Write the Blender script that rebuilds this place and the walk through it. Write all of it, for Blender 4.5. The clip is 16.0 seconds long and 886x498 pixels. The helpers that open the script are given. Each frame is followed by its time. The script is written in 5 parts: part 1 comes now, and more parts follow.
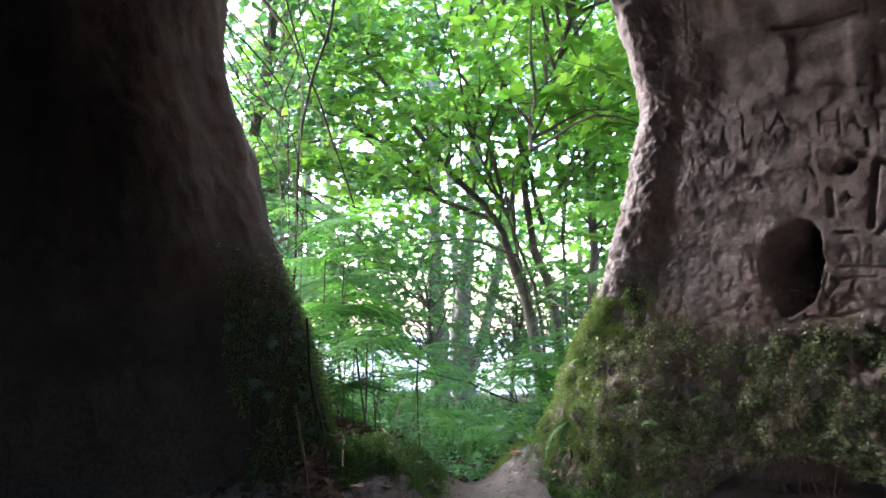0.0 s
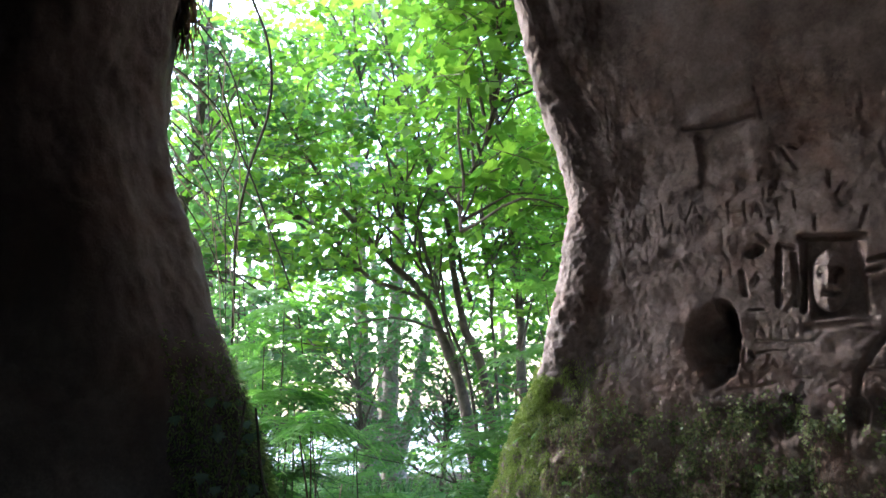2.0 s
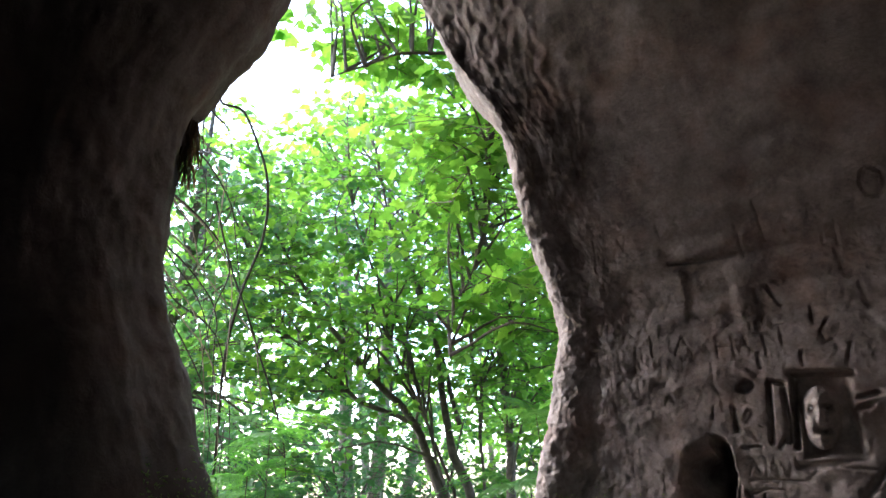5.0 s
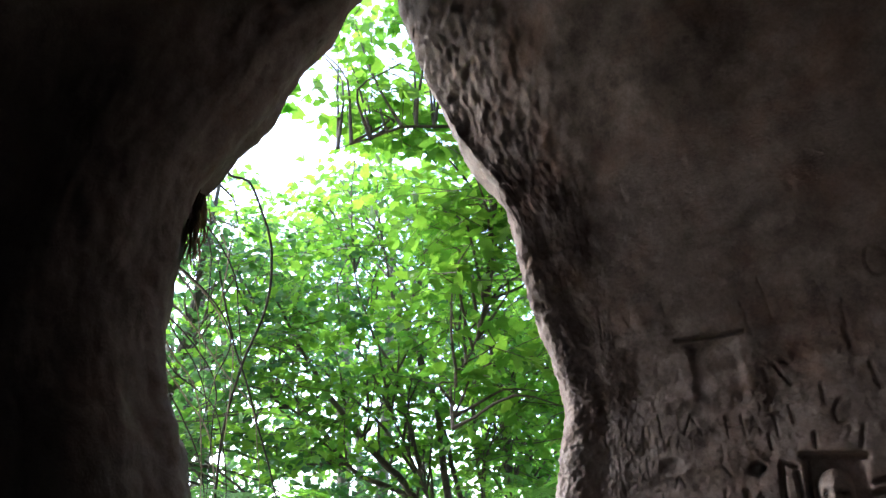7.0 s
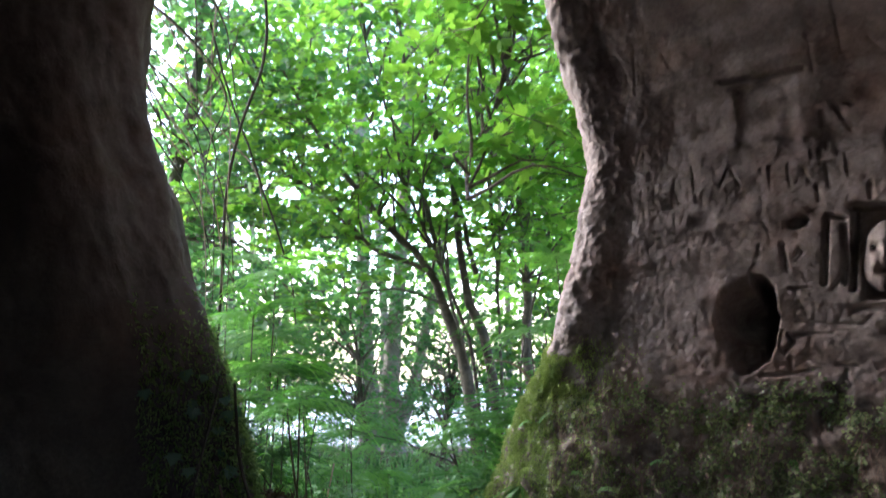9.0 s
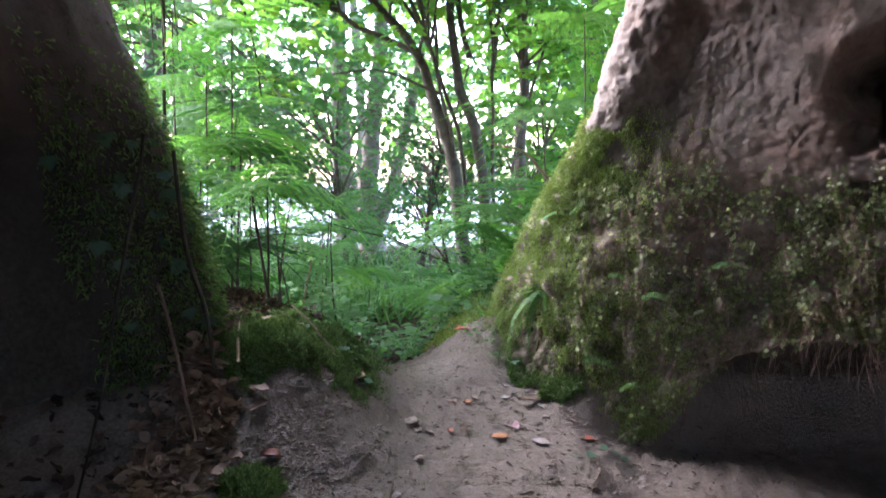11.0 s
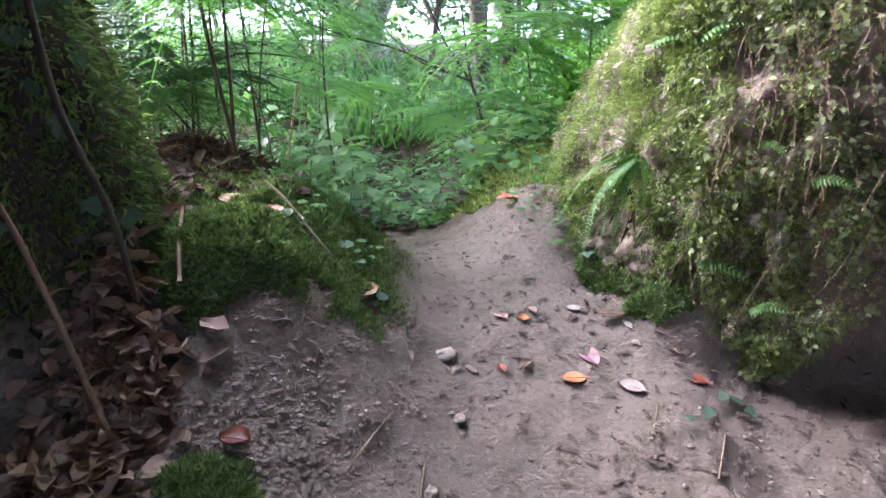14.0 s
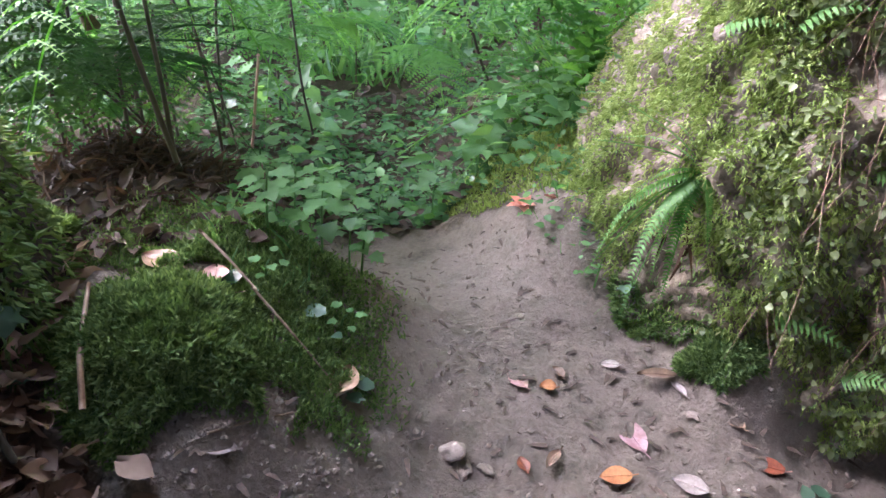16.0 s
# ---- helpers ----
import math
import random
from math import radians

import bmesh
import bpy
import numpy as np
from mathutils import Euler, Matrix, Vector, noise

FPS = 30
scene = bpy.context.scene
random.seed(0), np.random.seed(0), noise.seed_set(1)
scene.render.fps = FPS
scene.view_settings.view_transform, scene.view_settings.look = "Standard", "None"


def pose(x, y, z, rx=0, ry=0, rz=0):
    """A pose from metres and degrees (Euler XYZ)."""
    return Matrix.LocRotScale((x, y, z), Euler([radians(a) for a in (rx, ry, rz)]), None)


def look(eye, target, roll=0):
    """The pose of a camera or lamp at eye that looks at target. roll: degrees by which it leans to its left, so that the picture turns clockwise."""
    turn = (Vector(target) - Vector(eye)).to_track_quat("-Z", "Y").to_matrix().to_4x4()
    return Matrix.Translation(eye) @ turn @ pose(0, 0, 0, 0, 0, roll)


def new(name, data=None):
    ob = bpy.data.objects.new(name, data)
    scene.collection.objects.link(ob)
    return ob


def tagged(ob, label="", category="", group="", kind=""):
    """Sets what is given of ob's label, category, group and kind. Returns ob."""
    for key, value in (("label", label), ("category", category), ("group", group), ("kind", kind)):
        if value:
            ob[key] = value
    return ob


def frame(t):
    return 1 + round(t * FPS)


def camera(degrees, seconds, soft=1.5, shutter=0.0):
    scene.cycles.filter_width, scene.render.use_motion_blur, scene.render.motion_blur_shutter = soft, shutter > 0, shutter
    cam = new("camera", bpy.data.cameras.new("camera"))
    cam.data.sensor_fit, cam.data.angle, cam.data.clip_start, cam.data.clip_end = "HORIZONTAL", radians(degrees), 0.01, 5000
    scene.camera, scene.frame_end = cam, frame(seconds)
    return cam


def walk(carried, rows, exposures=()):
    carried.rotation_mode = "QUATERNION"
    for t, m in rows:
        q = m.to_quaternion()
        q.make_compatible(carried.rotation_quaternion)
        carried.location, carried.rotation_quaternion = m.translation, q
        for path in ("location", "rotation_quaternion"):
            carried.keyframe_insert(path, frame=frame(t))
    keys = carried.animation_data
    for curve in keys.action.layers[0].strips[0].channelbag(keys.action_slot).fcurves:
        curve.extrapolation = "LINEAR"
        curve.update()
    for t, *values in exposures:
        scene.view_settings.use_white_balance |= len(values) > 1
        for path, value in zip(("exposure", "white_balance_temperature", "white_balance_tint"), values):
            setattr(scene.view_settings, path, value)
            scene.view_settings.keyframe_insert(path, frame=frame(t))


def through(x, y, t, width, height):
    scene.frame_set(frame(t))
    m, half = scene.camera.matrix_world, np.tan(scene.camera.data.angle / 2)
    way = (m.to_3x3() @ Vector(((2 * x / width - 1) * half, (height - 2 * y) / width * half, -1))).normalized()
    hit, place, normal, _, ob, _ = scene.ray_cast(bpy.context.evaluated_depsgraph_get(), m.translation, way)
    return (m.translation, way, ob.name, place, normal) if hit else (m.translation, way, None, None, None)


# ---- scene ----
cam = camera(65.4, 16.0, shutter=0.4)
PATH = [
    (0, (0.130, 0.157, 1.127), (0.009, 2.150, 1.250), 0.35),
    (0.5, (0.054, 0.104, 1.121), (0.054, 2.099, 1.264), -0.18),
    (1, (0.010, 0.049, 1.138), (0.089, 2.041, 1.302), -0.96),
    (1.5, (0.000, 0.024, 1.156), (0.100, 2.007, 1.399), -1.40),
    (2, (0.001, 0.007, 1.173), (0.114, 1.976, 1.506), -1.62),
    (2.5, (-0.008, 0.001, 1.185), (0.120, 1.956, 1.586), -1.55),
    (3, (-0.014, -0.006, 1.204), (0.129, 1.934, 1.669), -1.53),
    (3.5, (-0.020, -0.011, 1.219), (0.129, 1.914, 1.740), -1.61),
    (4, (-0.017, -0.027, 1.232), (0.134, 1.883, 1.808), -1.72),
    (6.5, (-0.040, -0.078, 1.285), (0.113, 1.759, 2.062), -1.03),
    (7, (-0.048, -0.072, 1.300), (0.102, 1.744, 2.125), -1.21),
    (7.5, (-0.076, -0.049, 1.294), (0.053, 1.780, 2.092), -1.11),
    (8, (-0.067, 0.001, 1.265), (0.037, 1.902, 1.878), -0.88),
    (8.5, (-0.031, 0.126, 1.216), (0.071, 2.071, 1.671), -0.69),
    (9, (0.036, 0.366, 1.183), (0.130, 2.348, 1.441), -0.23),
    (9.5, (0.040, 0.568, 1.152), (0.074, 2.564, 1.275), 0.55),
    (10, (-0.041, 0.793, 1.108), (0.046, 2.791, 1.085), 1.42),
    (10.2, (-0.075, 0.869, 1.094), (0.067, 2.862, 1.016), 1.36),
    (12.3, (-0.011, 1.552, 0.986), (0.167, 3.451, 0.382), 1.62),
    (12.5, (-0.019, 1.594, 0.989), (0.121, 3.485, 0.353), 1.63),
    (13, (-0.056, 1.758, 0.991), (0.025, 3.624, 0.275), 1.65),
    (13.5, (-0.084, 1.957, 1.002), (0.030, 3.794, 0.219), 1.97),
    (14, (-0.109, 2.115, 1.013), (0.067, 3.914, 0.157), 2.41),
    (14.5, (-0.104, 2.261, 1.019), (0.080, 4.023, 0.091), 2.07),
    (15, (-0.084, 2.444, 1.078), (0.087, 4.156, 0.059), 1.38),
    (15.5, (-0.075, 2.576, 1.082), (0.099, 4.268, 0.029), 1.00),
    (16, (-0.071, 2.654, 1.095), (0.108, 4.322, 0.006), 1.08),
]
walk(cam, [(t, look(eye, target, roll)) for t, eye, target, roll in PATH],
     exposures=[(0, 3.72, 5800, 16), (2, 3.55, 5900, 14), (5, 3.38, 5900, 13), (7, 3.12, 5950, 12), (8, 3.15, 5950, 12), (9, 3.42, 5850, 15), (10, 3.52, 5800, 18), (12.3, 4.44, 5900, 23), (14, 4.56, 5850, 25), (16, 4.42, 5900, 24)])

# ---------------------------------------------------------------- light
world = bpy.data.worlds.new("world")
scene.world = world
world.use_nodes = True
sky = world.node_tree.nodes.new("ShaderNodeTexSky")
sky.sky_type = "NISHITA"
sky.sun_disc = False
sky.sun_elevation = radians(38)
sky.sun_rotation = radians(-54)
sky.air_density, sky.dust_density, sky.ozone_density = 1.0, 1.5, 1.0
world.node_tree.links.new(sky.outputs[0], world.node_tree.nodes["Background"].inputs[0])
world.node_tree.nodes["Background"].inputs[1].default_value = 0.15

sun_data = bpy.data.lights.new("sun", "SUN")
sun_data.energy, sun_data.angle, sun_data.color = 1.0, radians(90), (1.0, 0.96, 0.9)
sun = new("sun", sun_data)
sun.matrix_world = look((-6.37, 7.63, 7.16), (0, 3, 1))


# ---------------------------------------------------------------- materials
def nodes_of(name):
    m = bpy.data.materials.new(name)
    m.use_nodes = True
    return m, m.node_tree.nodes, m.node_tree.links, m.node_tree.nodes["Principled BSDF"]


def noise_node(nt, links, scale, detail=6.0, rough=0.6):
    pos = nt.new("ShaderNodeNewGeometry")
    n = nt.new("ShaderNodeTexNoise")
    n.inputs["Scale"].default_value, n.inputs["Detail"].default_value = scale, detail
    n.inputs["Roughness"].default_value = rough
    links.new(pos.outputs["Position"], n.inputs["Vector"])
    return n.outputs["Fac"]


def ramp(nt, links, fac, stops):
    r = nt.new("ShaderNodeValToRGB")
    while len(r.color_ramp.elements) < len(stops):
        r.color_ramp.elements.new(0.5)
    for e, (p, c) in zip(r.color_ramp.elements, stops):
        e.position, e.color = p, (*c, 1)
    links.new(fac, r.inputs[0])
    return r.outputs[0]


def mixed(nt, links, fac, a, b, how="MIX"):
    n = nt.new("ShaderNodeMix")
    n.data_type, n.blend_type = "RGBA", how
    for socket, value in ((n.inputs[0], fac), (n.inputs[6], a), (n.inputs[7], b)):
        if isinstance(value, (int, float)):
            socket.default_value = value
        elif isinstance(value, tuple):
            socket.default_value = (*value, 1)
        else:
            links.new(value, socket)
    return n.outputs[2]


def bumped(nt, links, bsdf, fac, strength, distance):
    b = nt.new("ShaderNodeBump")
    b.inputs["Strength"].default_value, b.inputs["Distance"].default_value = strength, distance
    links.new(fac, b.inputs["Height"])
    links.new(b.outputs[0], bsdf.inputs["Normal"])


def plain(name, dark, light, scale=8.0, rough=0.85, bump=0.5, depth=0.01, fine=60.0, vary=0.0):
    """A rough natural surface: two colours mixed by broad and fine noise."""
    m, nt, links, bsdf = nodes_of(name)
    broad, small = noise_node(nt, links, scale), noise_node(nt, links, fine, 4)
    col = ramp(nt, links, broad, [(0.3, dark), (0.7, light)])
    col = mixed(nt, links, 0.5, col, ramp(nt, links, small, [(0.3, (0.35, 0.35, 0.35)), (0.75, (1, 1, 1))]), "MULTIPLY")
    if vary:
        info = nt.new("ShaderNodeObjectInfo")
        col = mixed(nt, links, vary, col, ramp(nt, links, info.outputs["Random"], [(0, (0.45, 0.4, 0.4)), (1, (1, 1, 1))]), "MULTIPLY")
    links.new(col, bsdf.inputs["Base Color"])
    bsdf.inputs["Roughness"].default_value = rough
    bumped(nt, links, bsdf, small, bump, depth)
    return m


def leafy(name, dark, light, through=0.5, rough=0.45, island=True):
    """Thin foliage: reflects and lets light through, leaf by leaf a little different."""
    m, nt, links, bsdf = nodes_of(name)
    src = nt.new("ShaderNodeNewGeometry").outputs["Random Per Island"] if island else nt.new("ShaderNodeObjectInfo").outputs["Random"]
    col = ramp(nt, links, src, [(0, dark), (1, light)])
    col = mixed(nt, links, 0.35, col, ramp(nt, links, noise_node(nt, links, 40, 3), [(0.3, (0.5, 0.5, 0.45)), (0.7, (1, 1, 1))]), "MULTIPLY")
    links.new(col, bsdf.inputs["Base Color"])
    bsdf.inputs["Roughness"].default_value = rough
    bsdf.inputs["Specular IOR Level"].default_value = 0.35
    tr = nt.new("ShaderNodeBsdfTranslucent")
    links.new(mixed(nt, links, 1.0, col, (2.0, 1.9, 1.0), "MULTIPLY"), tr.inputs[0])
    mix = nt.new("ShaderNodeMixShader")
    mix.inputs[0].default_value = through
    links.new(bsdf.outputs[0], mix.inputs[1])
    links.new(tr.outputs[0], mix.inputs[2])
    links.new(mix.outputs[0], nt["Material Output"].inputs[0])
    return m


def sandstone(name, cave_shade):
    """Old red-brown sandstone with rusty, green and pale stains, worn smooth in parts; the second value sets how much
    cave shade its colour holds.
    """
    m, nt, links, bsdf = nodes_of(name)
    broad, mid, small = noise_node(nt, links, 1.7), noise_node(nt, links, 7, 8, 0.65), noise_node(nt, links, 55, 6, 0.7)
    col = ramp(nt, links, mid, [(0.25, (0.17, 0.136, 0.116)), (0.5, (0.32, 0.256, 0.222)), (0.78, (0.46, 0.385, 0.34))])
    rust = ramp(nt, links, noise_node(nt, links, 2.6, 4), [(0.5, (0, 0, 0)), (0.68, (1, 1, 1))])
    col = mixed(nt, links, mixed(nt, links, 0.6, (0, 0, 0), rust), col, (0.32, 0.19, 0.14))
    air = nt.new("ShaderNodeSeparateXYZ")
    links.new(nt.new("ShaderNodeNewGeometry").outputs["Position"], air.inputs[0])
    # paler towards the mouth: weathered crust, and light painted on the darkened walls
    lit_crust = nt.new("ShaderNodeMapRange")
    lit_crust.inputs[1].default_value, lit_crust.inputs[2].default_value = (3.22, 3.65) if cave_shade else (3.4, 3.7)
    links.new(air.outputs[1], lit_crust.inputs[0])
    if cave_shade:
        # the painted light keeps to the upper part
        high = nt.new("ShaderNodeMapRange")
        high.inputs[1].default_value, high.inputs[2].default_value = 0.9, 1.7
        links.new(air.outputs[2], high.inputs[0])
        links.new(high.outputs[0], lit_crust.inputs[4])
    # smoke-darkened blotches and water streaks down the face
    drawn = nt.new("ShaderNodeMapping")
    drawn.inputs["Scale"].default_value = (5.0, 5.0, 0.7)
    links.new(nt.new("ShaderNodeNewGeometry").outputs["Position"], drawn.inputs["Vector"])
    streak = nt.new("ShaderNodeTexNoise")
    streak.inputs["Scale"].default_value, streak.inputs["Detail"].default_value = 1.0, 5.0
    links.new(drawn.outputs[0], streak.inputs["Vector"])
    col = mixed(nt, links, 0.42, col, ramp(nt, links, streak.outputs["Fac"], [(0.38, (0.36, 0.35, 0.35)), (0.58, (1, 1, 1))]), "MULTIPLY")
    col = mixed(nt, links, 0.42, col, ramp(nt, links, noise_node(nt, links, 2.1, 3, .5), [(0.40, (0.3, 0.28, 0.28)), (0.56, (1, 1, 1))]), "MULTIPLY")
    col = mixed(nt, links, mixed(nt, links, lit_crust.outputs[0], (0, 0, 0), ramp(nt, links, mid, [(0.35, (0, 0, 0)), (0.6, (.75, .75, .75))])), col, (0.31, 0.27, 0.245))
    # damp green growth low on the rock, ragged at its upper limit
    pos = nt.new("ShaderNodeSeparateXYZ")
    links.new(nt.new("ShaderNodeNewGeometry").outputs["Position"], pos.inputs[0])
    low = nt.new("ShaderNodeMath")
    low.operation = "MULTIPLY_ADD"
    low.inputs[1].default_value, low.inputs[2].default_value = -0.75, 0.95
    links.new(pos.outputs[2], low.inputs[0])
    both = nt.new("ShaderNodeMath")
    both.operation = "MULTIPLY"
    links.new(low.outputs[0], both.inputs[0])
    links.new(broad, both.inputs[1])
    green = ramp(nt, links, both.outputs[0], [(0.10, (0, 0, 0)), (0.34, (0.9, 0.9, 0.9))])
    col = mixed(nt, links, green, col, ramp(nt, links, small, [(0.35, (0.15, 0.12, 0.09)), (0.65, (0.36, 0.295, 0.22))]))
    col = mixed(nt, links, 0.55, col, ramp(nt, links, small, [(0.3, (0.42, 0.42, 0.42)), (0.7, (1, 1, 1))]), "MULTIPLY")
    # shade of the dark wall and roof put into the colour, in blotches
    if cave_shade:
        black = ramp(nt, links, noise_node(nt, links, 1.1, 5), [(0.2, (cave_shade, cave_shade, cave_shade)), (0.75, (cave_shade * .8, cave_shade * .8, cave_shade * .8))])
        col = mixed(nt, links, mixed(nt, links, lit_crust.outputs[0], black, mixed(nt, links, 0.4, black, (0, 0, 0))), col, (0.022, 0.019, 0.018))
    links.new(col, bsdf.inputs["Base Color"])
    bsdf.inputs["Roughness"].default_value = 0.92
    bsdf.inputs["Specular IOR Level"].default_value = 0.2
    bumped(nt, links, bsdf, small, 0.55, 0.012)
    return m


def trodden():
    """Trodden sandy earth, darker and mossier away from the path, brown leaf mould beyond."""
    m, nt, links, bsdf = nodes_of("earth")
    mid, small = noise_node(nt, links, 9, 8, 0.65), noise_node(nt, links, 90, 6, 0.7)
    col = ramp(nt, links, mid, [(0.28, (0.22, 0.178, 0.152)), (0.5, (0.35, 0.295, 0.255)), (0.75, (0.5, 0.435, 0.385))])
    pos = nt.new("ShaderNodeSeparateXYZ")
    links.new(nt.new("ShaderNodeNewGeometry").outputs["Position"], pos.inputs[0])

    def band(out, lo, hi):
        r = nt.new("ShaderNodeMapRange")
        r.inputs[1].default_value, r.inputs[2].default_value = lo, hi
        links.new(out, r.inputs[0])
        return r.outputs[0]

    def blotched(fac):
        a = nt.new("ShaderNodeMath")
        a.operation = "MULTIPLY_ADD"
        links.new(mid, a.inputs[0])
        a.inputs[1].default_value = 2.4
        links.new(fac, a.inputs[2])
        return ramp(nt, links, a.outputs[0], [(0.0, (0, 0, 0)), (1.0, (1, 1, 1))])

    def shifted(fac, by):
        s = nt.new("ShaderNodeMath")
        s.operation = "ADD"
        links.new(fac, s.inputs[0])
        s.inputs[1].default_value = by
        return s.outputs[0]

    mossy = blotched(shifted(band(pos.outputs[0], 0.0, -0.5), -1.55))
    col = mixed(nt, links, mossy, col, ramp(nt, links, small, [(0.3, (0.19, 0.165, 0.14)), (0.7, (0.42, 0.365, 0.315))]))
    mould = blotched(shifted(band(pos.outputs[1], 4.25, 4.75), -1.0))
    col = mixed(nt, links, mould, col, ramp(nt, links, small, [(0.3, (0.03, 0.024, 0.015)), (0.7, (0.1, 0.08, 0.045))]))
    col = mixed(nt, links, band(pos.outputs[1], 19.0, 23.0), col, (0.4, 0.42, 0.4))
    col = mixed(nt, links, 0.5, col, ramp(nt, links, small, [(0.3, (0.5, 0.48, 0.46)), (0.7, (1, 1, 1))]), "MULTIPLY")
    links.new(col, bsdf.inputs["Base Color"])
    bsdf.inputs["Roughness"].default_value = 0.95
    bsdf.inputs["Specular IOR Level"].default_value = 0.15
    bumped(nt, links, bsdf, small, 0.9, 0.02)
    return m


ROCK, SHADED_ROCK, EARTH = sandstone("sandstone", 0.0), sandstone("shaded_sandstone", 0.9), trodden()
BARK = plain("bark", (0.05, 0.04, 0.028), (0.16, 0.13, 0.095), 9, 0.9, 0.8, 0.02, 50)
BARK_PALE = plain("pale_bark", (0.15, 0.125, 0.1), (0.34, 0.29, 0.24), 5, 0.9, 0.8, 0.02, 40)
VINE = plain("vine_bark", (0.02, 0.016, 0.01), (0.07, 0.055, 0.035), 12, 0.85, 0.5, 0.01)
DEADWOOD = plain("dead_wood", (0.16, 0.115, 0.075), (0.36, 0.28, 0.2), 20, 0.85, 0.6, 0.006, 120)
ROOT = plain("fine_root", (0.13, 0.075, 0.05), (0.32, 0.21, 0.15), 20, 0.9, 0.3, 0.003, 150)
STONE = plain("pale_stone", (0.27, 0.21, 0.18), (0.47, 0.39, 0.34), 25, 0.9, 0.6, 0.006, 140)
SCRAP = plain("trodden_scrap", (0.05, 0.036, 0.028), (0.16, 0.115, 0.09), 30, 0.9, 0.4, 0.003, 120)
CLOD = plain("clod", (0.16, 0.126, 0.105), (0.35, 0.29, 0.245), 14, 0.95, 0.7, 0.008, 120)
LEAF = leafy("sycamore_leaf", (0.06, 0.165, 0.03), (0.16, 0.31, 0.05), 0.58)
LEAF_DEEP = leafy("shade_leaf", (0.03, 0.09, 0.036), (0.085, 0.195, 0.08), 0.48)
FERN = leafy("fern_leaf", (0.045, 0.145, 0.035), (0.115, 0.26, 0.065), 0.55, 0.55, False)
# the same fern leaf lit and in shade, the light put into its colour
FERN_LIT = leafy("sunlit_fern_leaf", (0.08, 0.22, 0.04), (0.15, 0.35, 0.08), 0.6, 0.5, False)
FERN_SHADED = leafy("shaded_fern_leaf", (0.025, 0.085, 0.022), (0.065, 0.16, 0.045), 0.45, 0.55, False)
FERN_PALE = leafy("pale_fern_leaf", (0.09, 0.21, 0.06), (0.17, 0.33, 0.12), 0.4, 0.5, False)
HERB = leafy("herb_leaf", (0.03, 0.10, 0.032), (0.12, 0.25, 0.095), 0.38)
ROCK_HERB = leafy("rock_herb_leaf", (0.085, 0.12, 0.06), (0.28, 0.33, 0.17), 0.3, 0.5)
IVY = leafy("ivy_leaf", (0.04, 0.095, 0.06), (0.12, 0.2, 0.14), 0.2, 0.35, False)
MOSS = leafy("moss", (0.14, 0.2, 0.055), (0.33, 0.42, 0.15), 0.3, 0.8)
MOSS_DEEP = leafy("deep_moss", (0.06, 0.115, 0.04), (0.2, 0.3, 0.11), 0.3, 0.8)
LITTER = leafy("dead_leaf", (0.12, 0.08, 0.062), (0.42, 0.3, 0.24), 0.12, 0.7)
# mouldered dead leaf with the shade of bank and wall in its colour
SHADED_MOULD = leafy("shaded_leaf_mould", (0.028, 0.018, 0.013), (0.10, 0.068, 0.052), 0.08, 0.8)
FERN_STEM = plain("fern_stem", (0.035, 0.034, 0.014), (0.10, 0.082, 0.04), 10, 0.6, 0.4, 0.004)
DEAD_FERN = leafy("dead_fern", (0.032, 0.018, 0.013), (0.09, 0.052, 0.035), 0.2, 0.8)


def tinted_leaf(name, dark, light):
    return plain(name, dark, light, 30, 0.5, 0.25, 0.003, 160)


PINK = tinted_leaf("pink_leaf", (0.42, 0.20, 0.17), (0.68, 0.46, 0.44))
VIOLET = tinted_leaf("violet_leaf", (0.3, 0.15, 0.16), (0.56, 0.36, 0.40))
ORANGE = tinted_leaf("orange_leaf", (0.42, 0.15, 0.06), (0.62, 0.3, 0.13))
RED = tinted_leaf("red_leaf", (0.14, 0.035, 0.02), (0.34, 0.10, 0.05))
WHITE = tinted_leaf("white_leaf", (0.3, 0.24, 0.22), (0.58, 0.5, 0.47))
BROWN = tinted_leaf("brown_leaf", (0.13, 0.075, 0.05), (0.3, 0.2, 0.14))
TAN = tinted_leaf("tan_leaf", (0.3, 0.18, 0.11), (0.5, 0.34, 0.24))
CORAL = tinted_leaf("coral_petal", (0.6, 0.16, 0.1), (0.8, 0.38, 0.3))
COIN, _, _, coin_bsdf = nodes_of("worn_coin")
coin_bsdf.inputs["Metallic"].default_value, coin_bsdf.inputs["Roughness"].default_value = 1.0, 0.25
coin_bsdf.inputs["Base Color"].default_value = (0.8, 0.78, 0.74, 1)

# ---------------------------------------------------------------- mesh helpers
LATTICE = np.random.RandomState(7).rand(48, 48, 48)


def value_noise(p):
    i = np.floor(p).astype(int)
    f = p - i
    f = f * f * (3 - 2 * f)
    i %= 48
    j = (i + 1) % 48
    out = 0
    for a in (0, 1):
        for b in (0, 1):
            for c in (0, 1):
                w = (f[:, 0] if a else 1 - f[:, 0]) * (f[:, 1] if b else 1 - f[:, 1]) * (f[:, 2] if c else 1 - f[:, 2])
                out = out + w * LATTICE[(j if a else i)[:, 0], (j if b else i)[:, 1], (j if c else i)[:, 2]]
    return out


def fbm(p, scale, octaves=4, gain=0.5):
    """Fractal noise of about -0.5 to 0.5 at the points p."""
    p, out, amp, total = np.asarray(p, float) * scale + 100.3, 0, 1.0, 0
    for _ in range(octaves):
        out, total = out + amp * (value_noise(p) - 0.5), total + amp
        p, amp = p * 2.03 + 17.1, amp * gain
    return out / total


